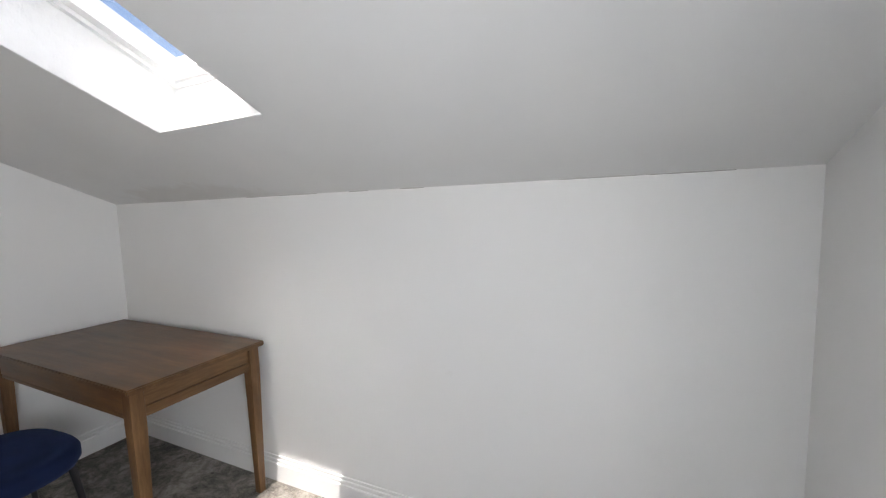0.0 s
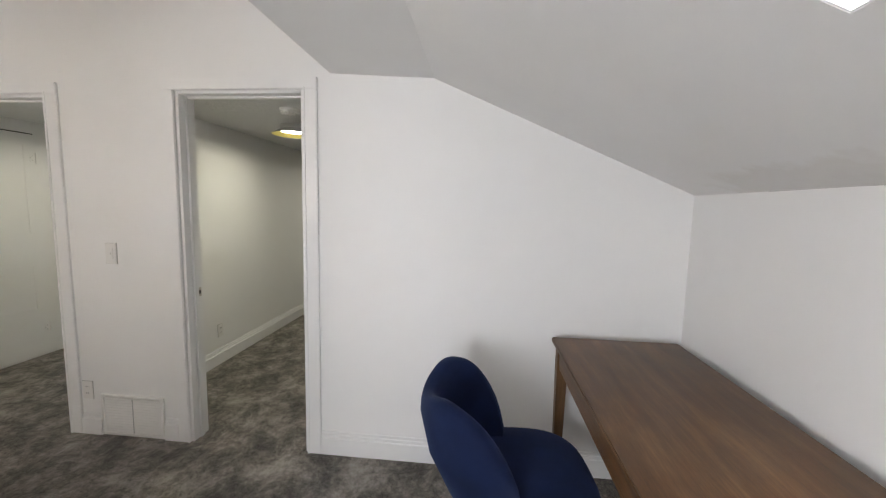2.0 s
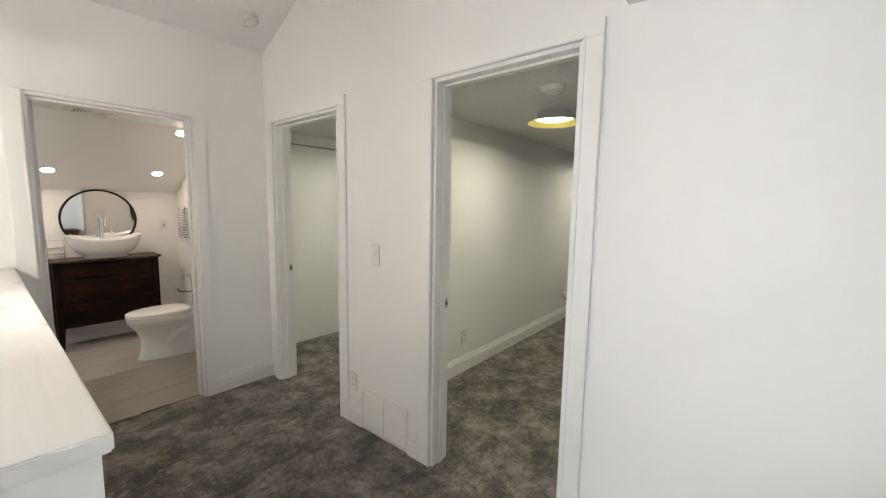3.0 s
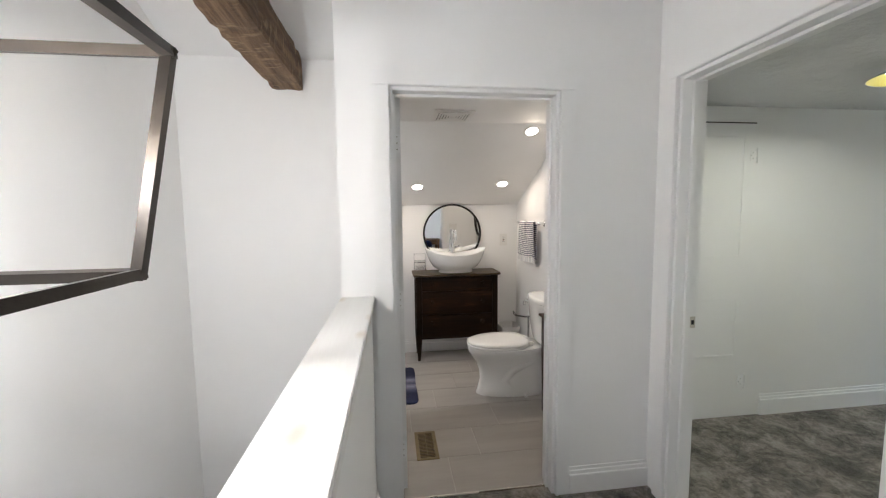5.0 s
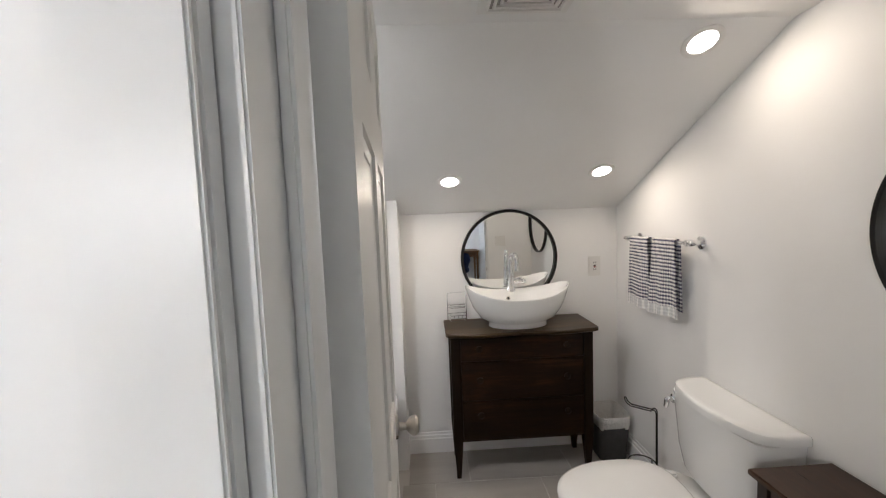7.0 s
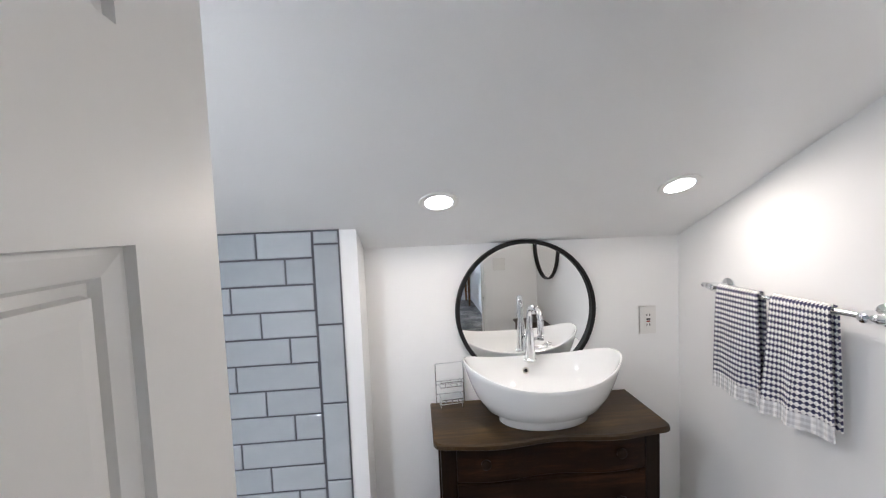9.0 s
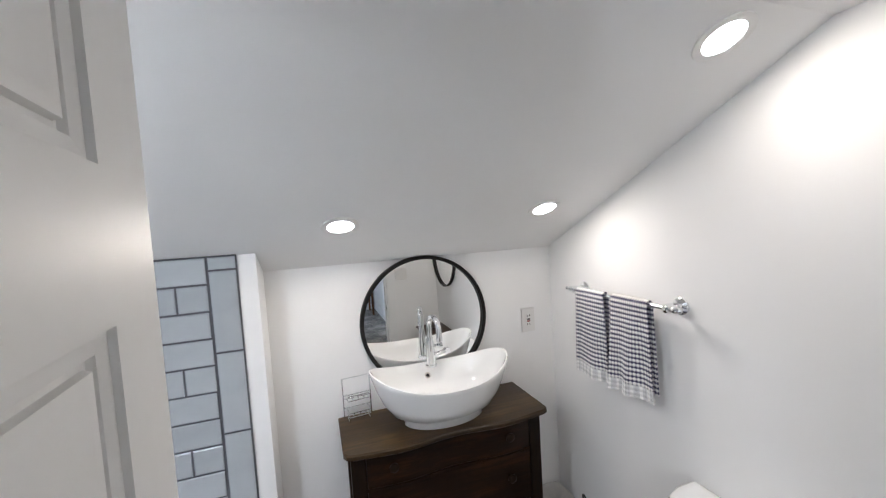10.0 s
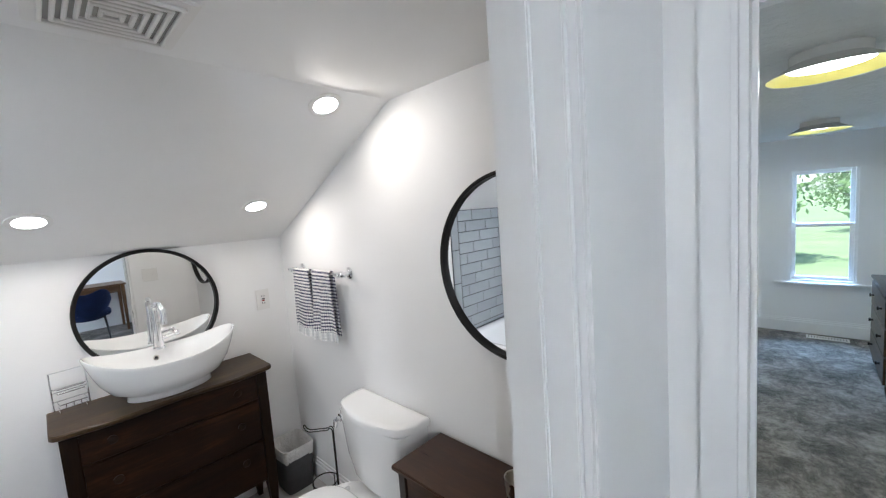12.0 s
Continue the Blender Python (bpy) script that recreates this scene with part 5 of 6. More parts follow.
round_mirror("wall_mirror", "round black-rimmed mirror over the side table", pose(WX + 0.001, -3.585, 1.45, 0, 0, -90), 0.322, 0.013)

# chrome wire rack on the vanity
rk = thing("wire_rack", "small chrome wire soap rack on the vanity", "rack", pose(-1.815, -5.318, 0.886, 0, 0, 6))
b = bmesh.new()
tube(b, [(-0.06, 0, 0.0), (-0.06, 0, 0.175), (0.06, 0, 0.175), (0.06, 0, 0.0)], 0.004, 8)
for z in (0.10, 0.085, 0.045):
    tube(b, [(-0.06, 0, z), (0.06, 0, z)], 0.0027, 8)
part("back", b, CHROME, rk)
for z, d in ((0.02, 0.055), (0.085, 0.035)):
    b = bmesh.new()
    tube(b, [(-0.045, 0.0, z), (-0.045, d, z), (0.045, d, z), (0.045, 0.0, z)], 0.0028, 8)
    tube(b, [(-0.045, 0.0, z + 0.02), (-0.045, d, z + 0.02), (0.045, d, z + 0.02), (0.045, 0.0, z + 0.02)], 0.0028, 8)
    for x in (-0.025, 0.0, 0.025):
        tube(b, [(x, 0.0, z), (x, d, z), (x, d, z + 0.02)], 0.0016, 6)
    part("basket", b, CHROME, rk)
for x in (-0.045, 0.045):
    part("foot", tube(bmesh.new(), [(x, 0.0, 0.0018), (x, 0.055, 0.0018), (x, 0.055, 0.02)], 0.0018, 6), CHROME, rk)

# towel bar and towels on the west wall
tb = thing("towel_bar", "polished chrome towel bar with round bosses", "towel bar", pose(WX, 0, 1.372))
part("rail", tube(bmesh.new(), [(0.062, -5.115, 0), (0.062, -4.555, 0)], 0.008, 16), CHROME, tb)
for y, s in ((-5.075, -1), (-4.58, 1)):
    p = part("bracket", lathe(bmesh.new(), [(0.030, 0.0), (0.030, 0.006), (0.024, 0.010), (0.013, 0.014), (0.011, 0.035), (0.016, 0.045), (0.017, 0.062), (0.014, 0.075), (0.004, 0.079)], (0, y, 0), "x", 24), CHROME, tb)
    part("end_knob", lathe(bmesh.new(), [(0.009, 0.0), (0.013, 0.01 * s), (0.013, 0.02 * s), (0.009, 0.03 * s), (0.011, 0.036 * s), (0.003, 0.042 * s)], (0.062, y + 0.012 * s, 0), "y", 18), CHROME, p)


def towel(yc, w, drop_front, drop_back, seed, flare):
    """A towel folded over the bar: sheet with real thickness, soft folds, uv in metres of cloth."""
    t = tagged(new("hand_towel"), "white cotton hand towel with broken navy stripes, ribbed hem", "towel", "towels on the bar")
    t.matrix_basis = pose(WX + 0.062, yc, 1.372)
    rnd = random.Random(seed)
    ph = [rnd.uniform(0, 6.28) for _ in range(4)]
    nu, nv = 30, 64
    r = 0.0115
    L = drop_front + drop_back + math.pi * r
    bm = bmesh.new()
    uvl = bm.loops.layers.uv.new("UVMap")
    grids = []
    for side in (0, 1):
        g = []
        th = 0.0 if side == 0 else 0.006
        for j in range(nv + 1):
            s = L * j / nv
            row = []
            for i in range(nu + 1):
                u = -1 + 2 * i / nu
                if s < drop_front:
                    d = drop_front - s
                    x, z, nx, nz = r, -d, 1, 0
                    k = d / drop_front
                elif s < drop_front + math.pi * r:
                    a = (s - drop_front) / r
                    x, z, nx, nz = r * math.cos(a), r * math.sin(a), math.cos(a), math.sin(a)
                    k = 0
                else:
                    d = s - drop_front - math.pi * r
                    x, z, nx, nz = -r, -d, -1, 0
                    k = d / drop_back
                fold = k * (0.010 * math.sin(3.1 * u * 1.6 + ph[0]) + 0.005 * math.sin(7 * u + ph[1] + 2 * k))
                side_in = w * u * (1 - 0.05 * (1 - k) + flare * k)
                edge = 0.022 * k * max(0, (u - 0.45)) / 0.55 if nx > 0 else 0
                px = x + nx * th + (fold if nx > 0 else -0.35 * abs(fold)) - edge * 1.1 + (0.012 * k if nx > 0 else 0)
                pz = z + nz * th + 0.006 * math.sin(2 * u + ph[2]) * k
                row.append(bm.verts.new((px, side_in, pz)))
            g.append(row)
        grids.append(g)
    def face(vs, uvs):
        f = bm.faces.new(vs)
        for lp, c in zip(f.loops, uvs):
            lp[uvl].uv = c
    for side, g in enumerate(grids):
        for j in range(nv):
            for i in range(nu):
                uvs = [(w * 2 * (i + a) / nu * 1.15, min(1, (L * (j + c) / nv) * 1.0)) for a, c in ((0, 0), (1, 0), (1, 1), (0, 1))]
                vs = [g[j][i], g[j][i + 1], g[j + 1][i + 1], g[j + 1][i]]
                face(vs, uvs) if side else face(vs[::-1], uvs[::-1])
    for j in range(nv):
        for i in (0, nu):
            vs = [grids[0][j][i], grids[0][j + 1][i], grids[1][j + 1][i], grids[1][j][i]]
            face(vs, [(0.002, L * (j + c) / nv) for c in (0, 1, 1, 0)])
    for j in (0, nv):
        for i in range(nu):
            vs = [grids[0][j][i], grids[0][j][i + 1], grids[1][j][i + 1], grids[1][j][i]]
            face(vs, [(w * 2 * (i + a) / nu, 0.01) for a in (0, 1, 1, 0)])
    part("cloth", bm, TOWEL, t, smooth=80)
    return t


towel(-4.958, 0.088, 0.365, 0.335, 3, 0.0)
towel(-4.742, 0.09, 0.362, 0.335, 8, 0.10)

# ---------------------------------------------------------------- toilet
toi = thing("toilet", "white two-piece porcelain toilet with closed lid", "toilet", pose(WX, -4.325, 0))
toi.scale = (1.0, 1.0, 1.04)
# local: +x away from the wall


def egg(xb, xf, hw, z, n=40, p=2.0):
    """Egg outline from x = xb at the back to xf at the front, half width hw."""
    out = []
    xc = xb + (xf - xb) * 0.42
    for i in range(n):
        a = 2 * math.pi * i / n
        c, s = math.cos(a), math.sin(a)
        rx = (xf - xc) if c > 0 else (xc - xb)
        e = 2 / (p if c > 0 else p + 0.8)
        out.append((xc + rx * math.copysign(abs(c) ** e, c), hw * math.copysign(abs(s) ** e, s), z))
    return out


base = [egg(0.08, 0.675, 0.128, 0.0), egg(0.08, 0.68, 0.131, 0.012), egg(0.09, 0.662, 0.124, 0.05), egg(0.10, 0.645, 0.116, 0.12), egg(0.11, 0.65, 0.116, 0.19), egg(0.12, 0.675, 0.130, 0.26), egg(0.12, 0.715, 0.160, 0.31), egg(0.13, 0.735, 0.176, 0.345), egg(0.13, 0.742, 0.181, 0.372), egg(0.14, 0.738, 0.178, 0.386)]
part("bowl", loft(bmesh.new(), base), PORC, toi, smooth=60)
tw = bmesh.new()
for s in (-1, 1):
    tube(tw, [(0.19, s * 0.07, 0.30), (0.28, s * 0.088, 0.27), (0.40, s * 0.088, 0.215), (0.46, s * 0.078, 0.13), (0.40, s * 0.078, 0.06), (0.28, s * 0.078, 0.05)], [0.05, 0.05, 0.045, 0.04, 0.04, 0.035], 14)
part("trapway", tw, PORC, toi, smooth=60)
part("deck", bx(0.03, 0.30, -0.105, 0.105, 0.30, 0.384, 0.03, 4), PORC, toi, smooth=60)
part("seat_ring", loft(bmesh.new(), [egg(0.255, 0.738, 0.178, 0.388), egg(0.25, 0.745, 0.184, 0.392), egg(0.25, 0.745, 0.184, 0.402), egg(0.255, 0.74, 0.18, 0.406)]), SEAT, toi, smooth=50)
part("lid", loft(bmesh.new(), [egg(0.255, 0.74, 0.18, 0.408), egg(0.25, 0.747, 0.186, 0.412), egg(0.25, 0.745, 0.184, 0.424), egg(0.262, 0.73, 0.172, 0.431), egg(0.32, 0.64, 0.11, 0.435), egg(0.42, 0.5, 0.03, 0.436)]), SEAT, toi, "white plastic lid, closed", smooth=60)
for s in (-1, 1):
    part("lid_hinge", bx(0.225, 0.262, s * 0.085 - 0.018, s * 0.085 + 0.018, 0.386, 0.42, 0.006), SEAT, toi)


def shifted(bm, dy):
    for v in bm.verts:
        v.co.y += dy
    return bm


def tank_ring(x1, hw, z, bulge=0.03, r=0.02, inset=0.0):
    """Tank outline: flat back near the wall, straight ends, a front that bows out by bulge, corners of radius r."""
    out = []
    xb, xs, h = 0.012 + inset, x1 - bulge - inset, hw - inset
    for cx, cy, a0 in ((xb + 0.008, -h + 0.008, 270), (xb + 0.008, h - 0.008, 180)):
        arc_pts = [(cx + 0.008 * math.cos(radians(a0 - k * 30)), cy + 0.008 * math.sin(radians(a0 - k * 30)), z) for k in range(4)]
        out += arc_pts
    n = 24
    for i in range(n + 1):
        v = 1 - 2 * i / n
        edge = max(0.0, (abs(v) * h - (h - r)) / r)
        out.append((xs + bulge * (1 - v * v) - r * (1 - math.sqrt(max(0.0, 1 - edge * edge))), v * h, z))
    return out


part("tank", shifted(loft(bmesh.new(), [tank_ring(0.15, 0.175, 0.385), tank_ring(0.17, 0.195, 0.40), tank_ring(0.187, 0.212, 0.50), tank_ring(0.2, 0.232, 0.717)]), 0.03), PORC, toi, smooth=40)
part("tank_lid", shifted(loft(bmesh.new(), [tank_ring(0.212, 0.243, 0.718, 0.055, 0.06, 0.006), tank_ring(0.214, 0.246, 0.722, 0.055, 0.06), tank_ring(0.214, 0.246, 0.742, 0.055, 0.06), tank_ring(0.214, 0.246, 0.750, 0.055, 0.06, 0.003), tank_ring(0.214, 0.246, 0.754, 0.055, 0.06, 0.01), tank_ring(0.214, 0.246, 0.755, 0.055, 0.06, 0.03)]), 0.03), PORC, toi, smooth=40)
hn = part("flush_handle", tube(bmesh.new(), [(0.180, -0.168, 0.684), (0.203, -0.168, 0.684), (0.208, -0.171, 0.678), (0.208, -0.180, 0.646)], [0.011, 0.012, 0.012, 0.010], 14), CHROME, toi, "chrome flush lever")
part("rosette", lathe(bmesh.new(), [(0.018, 0.176), (0.018, 0.188), (0.012, 0.192)], (0, -0.168, 0.684), "x", 20), CHROME, hn)
for s in (-1, 1):
    part("bolt_cap", lathe(bmesh.new(), [(0.014, 0.002), (0.013, 0.024), (0.004, 0.03)], (0.30, s * 0.138, 0.0), n=16), PORC, toi)

# ---------------------------------------------------------------- side table
st = thing("side_table", "narrow dark brown side table with one drawer", "side table", pose(WX, -3.69, 0))
SW, SL = 0.275, 0.305
part("tabletop", bx(0.012, SW + 0.005, -SL, SL, 0.715, 0.735, 0.005), STAND, st)
for x in (0.035, SW - 0.03):
    for y in (-SL + 0.035, SL - 0.035):
        rings = [[(x + a * w, y + c * w, z) for a, c in ((-1, -1), (1, -1), (1, 1), (-1, 1))] for z, w in ((0, 0.0105), (0.56, 0.0165), (0.7145, 0.0165))]
        part("leg", loft(bmesh.new(), rings), STAND_Z, st)
for y in (-SL + 0.035, SL - 0.035):
    part("end_apron", bx(0.052, SW - 0.047, y - 0.009, y + 0.009, 0.57, 0.7145, 0.002), STAND, st)
part("back_apron", bx(0.028, 0.044, -SL + 0.052, SL - 0.052, 0.57, 0.7145, 0.002), STAND, st)
dw = part("drawer", bx(SW - 0.043, SW - 0.02, -SL + 0.054, SL - 0.054, 0.572, 0.71, 0.003), STAND, st)
for y in (-0.115, 0.115):
    part("knob", lathe(bmesh.new(), [(0.008, SW - 0.021), (0.008, SW - 0.004), (0.017, SW + 0.002), (0.018, SW + 0.010), (0.008, SW + 0.016)], (0, y, 0.66), "x", 16), STAND_Z, dw, "turned dark wooden knob")
tm = thing("tumbler", "small brushed metal tumbler on the side table", "cup", pose(-2.74, -3.55, 0.736))
part("cup", lathe(bmesh.new(), [(0.026, 0.0), (0.032, 0.004), (0.036, 0.06), (0.037, 0.062), (0.033, 0.06), (0.029, 0.008)], n=28), NICKEL, tm)

# waste bin with liner
bn = thing("waste_bin", "charcoal waste bin with a white liner folded over its rim", "waste bin", pose(-2.735, -5.225, 0))


def sq(cx, cy, z, hx, hy, n=36, p=6):
    return oval(cx, cy, z, hx, hy, n, p)


part("body", loft(bmesh.new(), [sq(0, 0, 0.0, 0.078, 0.088), sq(0, 0, 0.004, 0.08, 0.09), sq(0, 0, 0.285, 0.102, 0.115), sq(0, 0, 0.285, 0.098, 0.111), sq(0, 0, 0.01, 0.076, 0.086)], cap1=True), BIN, bn)
lr = []
for z, o in ((0.215, 0.004), (0.25, 0.006), (0.287, 0.005), (0.292, 0.0), (0.287, -0.007), (0.2, -0.013), (0.06, -0.02)):
    ring = []
    for i, (x, y, zz) in enumerate(sq(0, 0, z, 0.098 + (z - 0.285) * 0.08 + o, 0.111 + (z - 0.285) * 0.09 + o, 48)):
        wv = 0.002 * math.sin(i * 2.3) * math.sin(i * 0.9 + z * 40)
        ring.append((x + wv * 0.5, y + wv * 0.5, z + wv + (0.004 * math.sin(i * 0.7) if z < 0.22 and o > 0 else 0)))
    lr.append(ring)
part("liner", loft(bmesh.new(), lr, cap0=False), LINER, bn, "white plastic liner", smooth=60)

# wire paper holder
tp = thing("paper_holder", "free-standing black wire paper roll holder", "paper holder", pose(-2.765, -4.885, 0, 0, 0, 48))
circle = [(0.07 * math.cos(2 * math.pi * i / 28), 0.07 * math.sin(2 * math.pi * i / 28)) for i in range(28)]
part("base_ring", tube(bmesh.new(), [(x, y, 0.004) for x, y in circle], 0.004, 8, closed=True), BLACK, tp)
part("upper_ring", tube(bmesh.new(), [(x, y, 0.16) for x, y in circle], 0.0035, 8, closed=True), BLACK, tp)
for a in (0, 120, 240):
    x, y = 0.07 * math.cos(radians(a + 30)), 0.07 * math.sin(radians(a + 30))
    part("strut", tube(bmesh.new(), [(x, y, 0.004), (x, y, 0.16)], 0.003, 8), BLACK, tp)
b = bmesh.new()
for dx in (-0.012, 0.012):
    pts = [(dx, 0.07, 0.004), (dx, 0.07, 0.46), (dx, 0.066, 0.472), (dx, 0.055, 0.478), (dx, 0.045, 0.468), (dx, -0.055, 0.468), (dx, -0.075, 0.48), (dx, -0.085, 0.50)]
    tube(b, pts, 0.0032, 8)
tube(b, [(-0.012, -0.085, 0.5), (0, -0.088, 0.505), (0.012, -0.085, 0.5)], 0.0032, 8)
part("arm", b, BLACK, tp)

# bath mat, floor register
mt = thing("bath_mat", "shaggy navy and grey banded bath mat on the tile floor", "bath mat", pose(-1.48, -4.545, 0.0065))
rings = []
for z, k in ((0.0, 0.985), (0.006, 1.0), (0.016, 0.99), (0.02, 0.93)):
    ring = []
    pts = oval(0, 0, z, 0.232 * (1 - (1 - k) * 0.6), 0.35 * k, 160, 14)
    for i, (x, y, zz) in enumerate(pts):
        j = 0.004 * math.sin(i * 12.9) * math.sin(i * 4.1)
        ring.append((x + j, y + j, zz))
    rings.append(ring)
part("mat_body", loft(bmesh.new(), rings), RUG, mt, smooth=60)

rg = thing("floor_register", "antique brass floor register with a slotted grille", "floor register", pose(-1.722, -3.655, 0.0065))
b = bmesh.new()
for x0, x1, y0, y1 in ((-0.068, -0.046, -0.15, 0.15), (0.046, 0.068, -0.15, 0.15), (-0.046, 0.046, -0.15, -0.128), (-0.046, 0.046, 0.128, 0.15)):
    box(b, x0, x1, y0, y1, 0.0, 0.005, 0.0015, 1)
part("plate", b, BRASS, rg)
part("duct", bx(-0.046, 0.046, -0.128, 0.128, 0.0, 0.0012), DARK, rg, "dark duct below the slots")
for k in range(17):
    y = 0.118 - k * 0.0147
    part("slat", bx(-0.0455, 0.0455, y - 0.0025, y + 0.0025, 0.0015, 0.0045), BRASS, rg, smooth=0)
part("centre_bar", bx(-0.002, 0.002, -0.1275, 0.1275, 0.0012, 0.0048), BRASS, rg)

# ---------------------------------------------------------------- bathtub alcove
tub = thing("bathtub", "white enamelled bathtub set in the tiled alcove", "bathtub", pose(-1.01, -4.48, 0))
TX, TY = 0.435, 0.685
apron = [sq(0, 0, 0.0, TX - 0.02, TY, 48, 14), sq(0, 0, 0.47, TX - 0.012, TY, 48, 14), sq(0, 0, 0.485, TX, TY, 48, 14), sq(0, 0, 0.512, TX, TY, 48, 14), sq(0, 0, 0.52, TX - 0.008, TY - 0.008, 48, 14),
         sq(0, 0, 0.518, TX - 0.06, TY - 0.06, 48, 8), sq(0, 0, 0.50, TX - 0.085, TY - 0.09, 48, 6), sq(0, 0, 0.25, TX - 0.12, TY - 0.14, 48, 5), sq(0, 0, 0.15, TX - 0.19, TY - 0.22, 48, 4), sq(0, 0, 0.14, TX - 0.3, TY - 0.35, 48, 3)]
part("shell", loft(bmesh.new(), apron), TUB, tub, smooth=50)
sd = thing("soap_dish", "white ceramic soap dish set in the tiled wall", "soap dish", pose(-0.571, -4.46, 0.65))
part("dish", loft(bmesh.new(), [[(x, y, z) for x, y, z in ((-0.0, -0.075, -0.052), (-0.0, 0.075, -0.052), (-0.0, 0.075, 0.052), (-0.0, -0.075, 0.052))], [(-0.014, -0.072, -0.05), (-0.014, 0.072, -0.05), (-0.014, 0.072, 0.05), (-0.014, -0.072, 0.05)], [(-0.016, -0.06, -0.035), (-0.016, 0.06, -0.035), (-0.016, 0.06, 0.04), (-0.016, -0.06, 0.04)], [(-0.012, -0.055, -0.03), (-0.012, 0.055, -0.03), (-0.012, 0.055, 0.035), (-0.012, -0.055, 0.035)]]), PORC, sd)
part("ledge", bx(-0.05, -0.012, -0.062, 0.062, -0.045, -0.033, 0.005), PORC, sd)
solid("wall_tub_head", bx(-1.305, -0.56, VY - 0.112, VY - 0.1, 0, BC), WALL, "white wall at the head of the bathtub", "wall")


# ---------------------------------------------------------------- bedrooms
def chest(name, label, m, w, d, h, rows, mat, knob_mat):
    """Chest of drawers, back at y 0, front towards +y."""
    t = thing(name, label, "dresser", m)
    part("carcass", bx(-w / 2, w / 2, 0.01, d, 0.09, h - 0.02, 0.004), mat, t)
    part("top", bx(-w / 2 - 0.015, w / 2 + 0.015, 0.0, d + 0.02, h - 0.02, h, 0.005), mat, t)
    for sx in (-1, 1):
        for y in (0.035, d - 0.025):
            part("foot", loft(bmesh.new(), [oval(sx * (w / 2 - 0.035), y, z, q, q, 12) for z, q in ((0, 0.018), (0.05, 0.026), (0.0895, 0.03))]), mat, t)
    step = (h - 0.14) / rows
    for k in range(rows):
        z0 = 0.105 + k * step
        dd = part("drawer", bx(-w / 2 + 0.02, w / 2 - 0.02, d + 0.0005, d + 0.015, z0, z0 + step - 0.012, 0.003), mat, t)
        for x in (-w * 0.28, w * 0.28):
            part("knob", lathe(bmesh.new(), [(0.009, d + 0.015), (0.008, d + 0.028), (0.017, d + 0.035), (0.012, d + 0.043)], (x, 0, z0 + step / 2), "y", 14), knob_mat, dd)
    ap = bmesh.new()
    pts = [(-w / 2 + 0.05, 0.0895)] + [(-w / 2 + 0.05 + (w - 0.1) * i / 16, 0.06 + 0.022 * math.cos(4 * math.pi * i / 16)) for i in range(17)] + [(w / 2 - 0.05, 0.0895)]
    prism(ap, pts, "y", d - 0.02, d - 0.004)
    part("apron", ap, mat, t)
    return t


chest("bedroom_dresser", "honey-brown wooden dresser in the bedroom corner", pose(-7.185, -1.952, 0, 0, 0, 0), 0.68, 0.46, 0.85, 4, DRESSER, DRESSER)
chest("tall_dresser", "dark wooden dresser with black knobs beside the window", pose(-6.45, -2.055, 0, 0, 0, 180), 0.9, 0.40, 0.80, 3, VAN, BLACK)
bk = thing("folded_linen", "folded white linen on the dark dresser", "linen", pose(-6.38, -2.30, 0.80))
for k in range(3):
    part("fold", bx(-0.16, 0.16, -0.12, 0.12, 0.0005 + 0.035 * k, 0.033 + 0.035 * k, 0.012, 3), PLASTIC, bk)

# sash window
wi = thing("window_1", "white painted double-hung sash window onto the garden", "window", pose(RX, (WIN[0] + WIN[1]) / 2, 0), kind="structure")
hw = (WIN[1] - WIN[0]) / 2
for y0, y1 in ((-hw - 0.085, -hw), (hw, hw + 0.085)):
    part("casing", bx(0.0, 0.02, y0, y1, WIN[2] - 0.02, WIN[3], 0.003), TRIM, wi)
part("head_casing", bx(0.0, 0.022, -hw - 0.095, hw + 0.095, WIN[3] + 0.001, WIN[3] + 0.085, 0.003), TRIM, wi)
part("window_sill", bx(-0.0, 0.06, -hw - 0.12, hw + 0.12, WIN[2] - 0.048, WIN[2] - 0.021, 0.006), TRIM, wi)
part("apron", bx(0.0, 0.016, -hw - 0.09, hw + 0.09, WIN[2] - 0.12, WIN[2] - 0.049, 0.003), TRIM, wi)
for y0, y1 in ((-hw, -hw + 0.02), (hw - 0.02, hw)):
    part("jamb", bx(-0.13, -0.001, y0, y1, WIN[2], WIN[3]), TRIM, wi)
mid = 1.205
for z0, z1, x in ((WIN[2], mid + 0.015, -0.05), (mid - 0.015, WIN[3], -0.09)):
    b = bmesh.new()
    i0, i1 = -hw + 0.0205, hw - 0.0205
    for y0, y1, a, c in ((i0, i0 + 0.034, z0, z1), (i1 - 0.034, i1, z0, z1), (i0 + 0.034, i1 - 0.034, z0, z0 + 0.036), (i0 + 0.034, i1 - 0.034, z1 - 0.036, z1)):
        box(b, x - 0.017, x + 0.017, y0, y1, a, c, 0.003, 1)
    sa = part("sash", b, TRIM, wi)
    pn = part("pane", bx(x - 0.003, x + 0.001, i0 + 0.033, i1 - 0.033, z0 + 0.035, z1 - 0.035), GLASS, sa, smooth=0)
    pn.visible_shadow = False

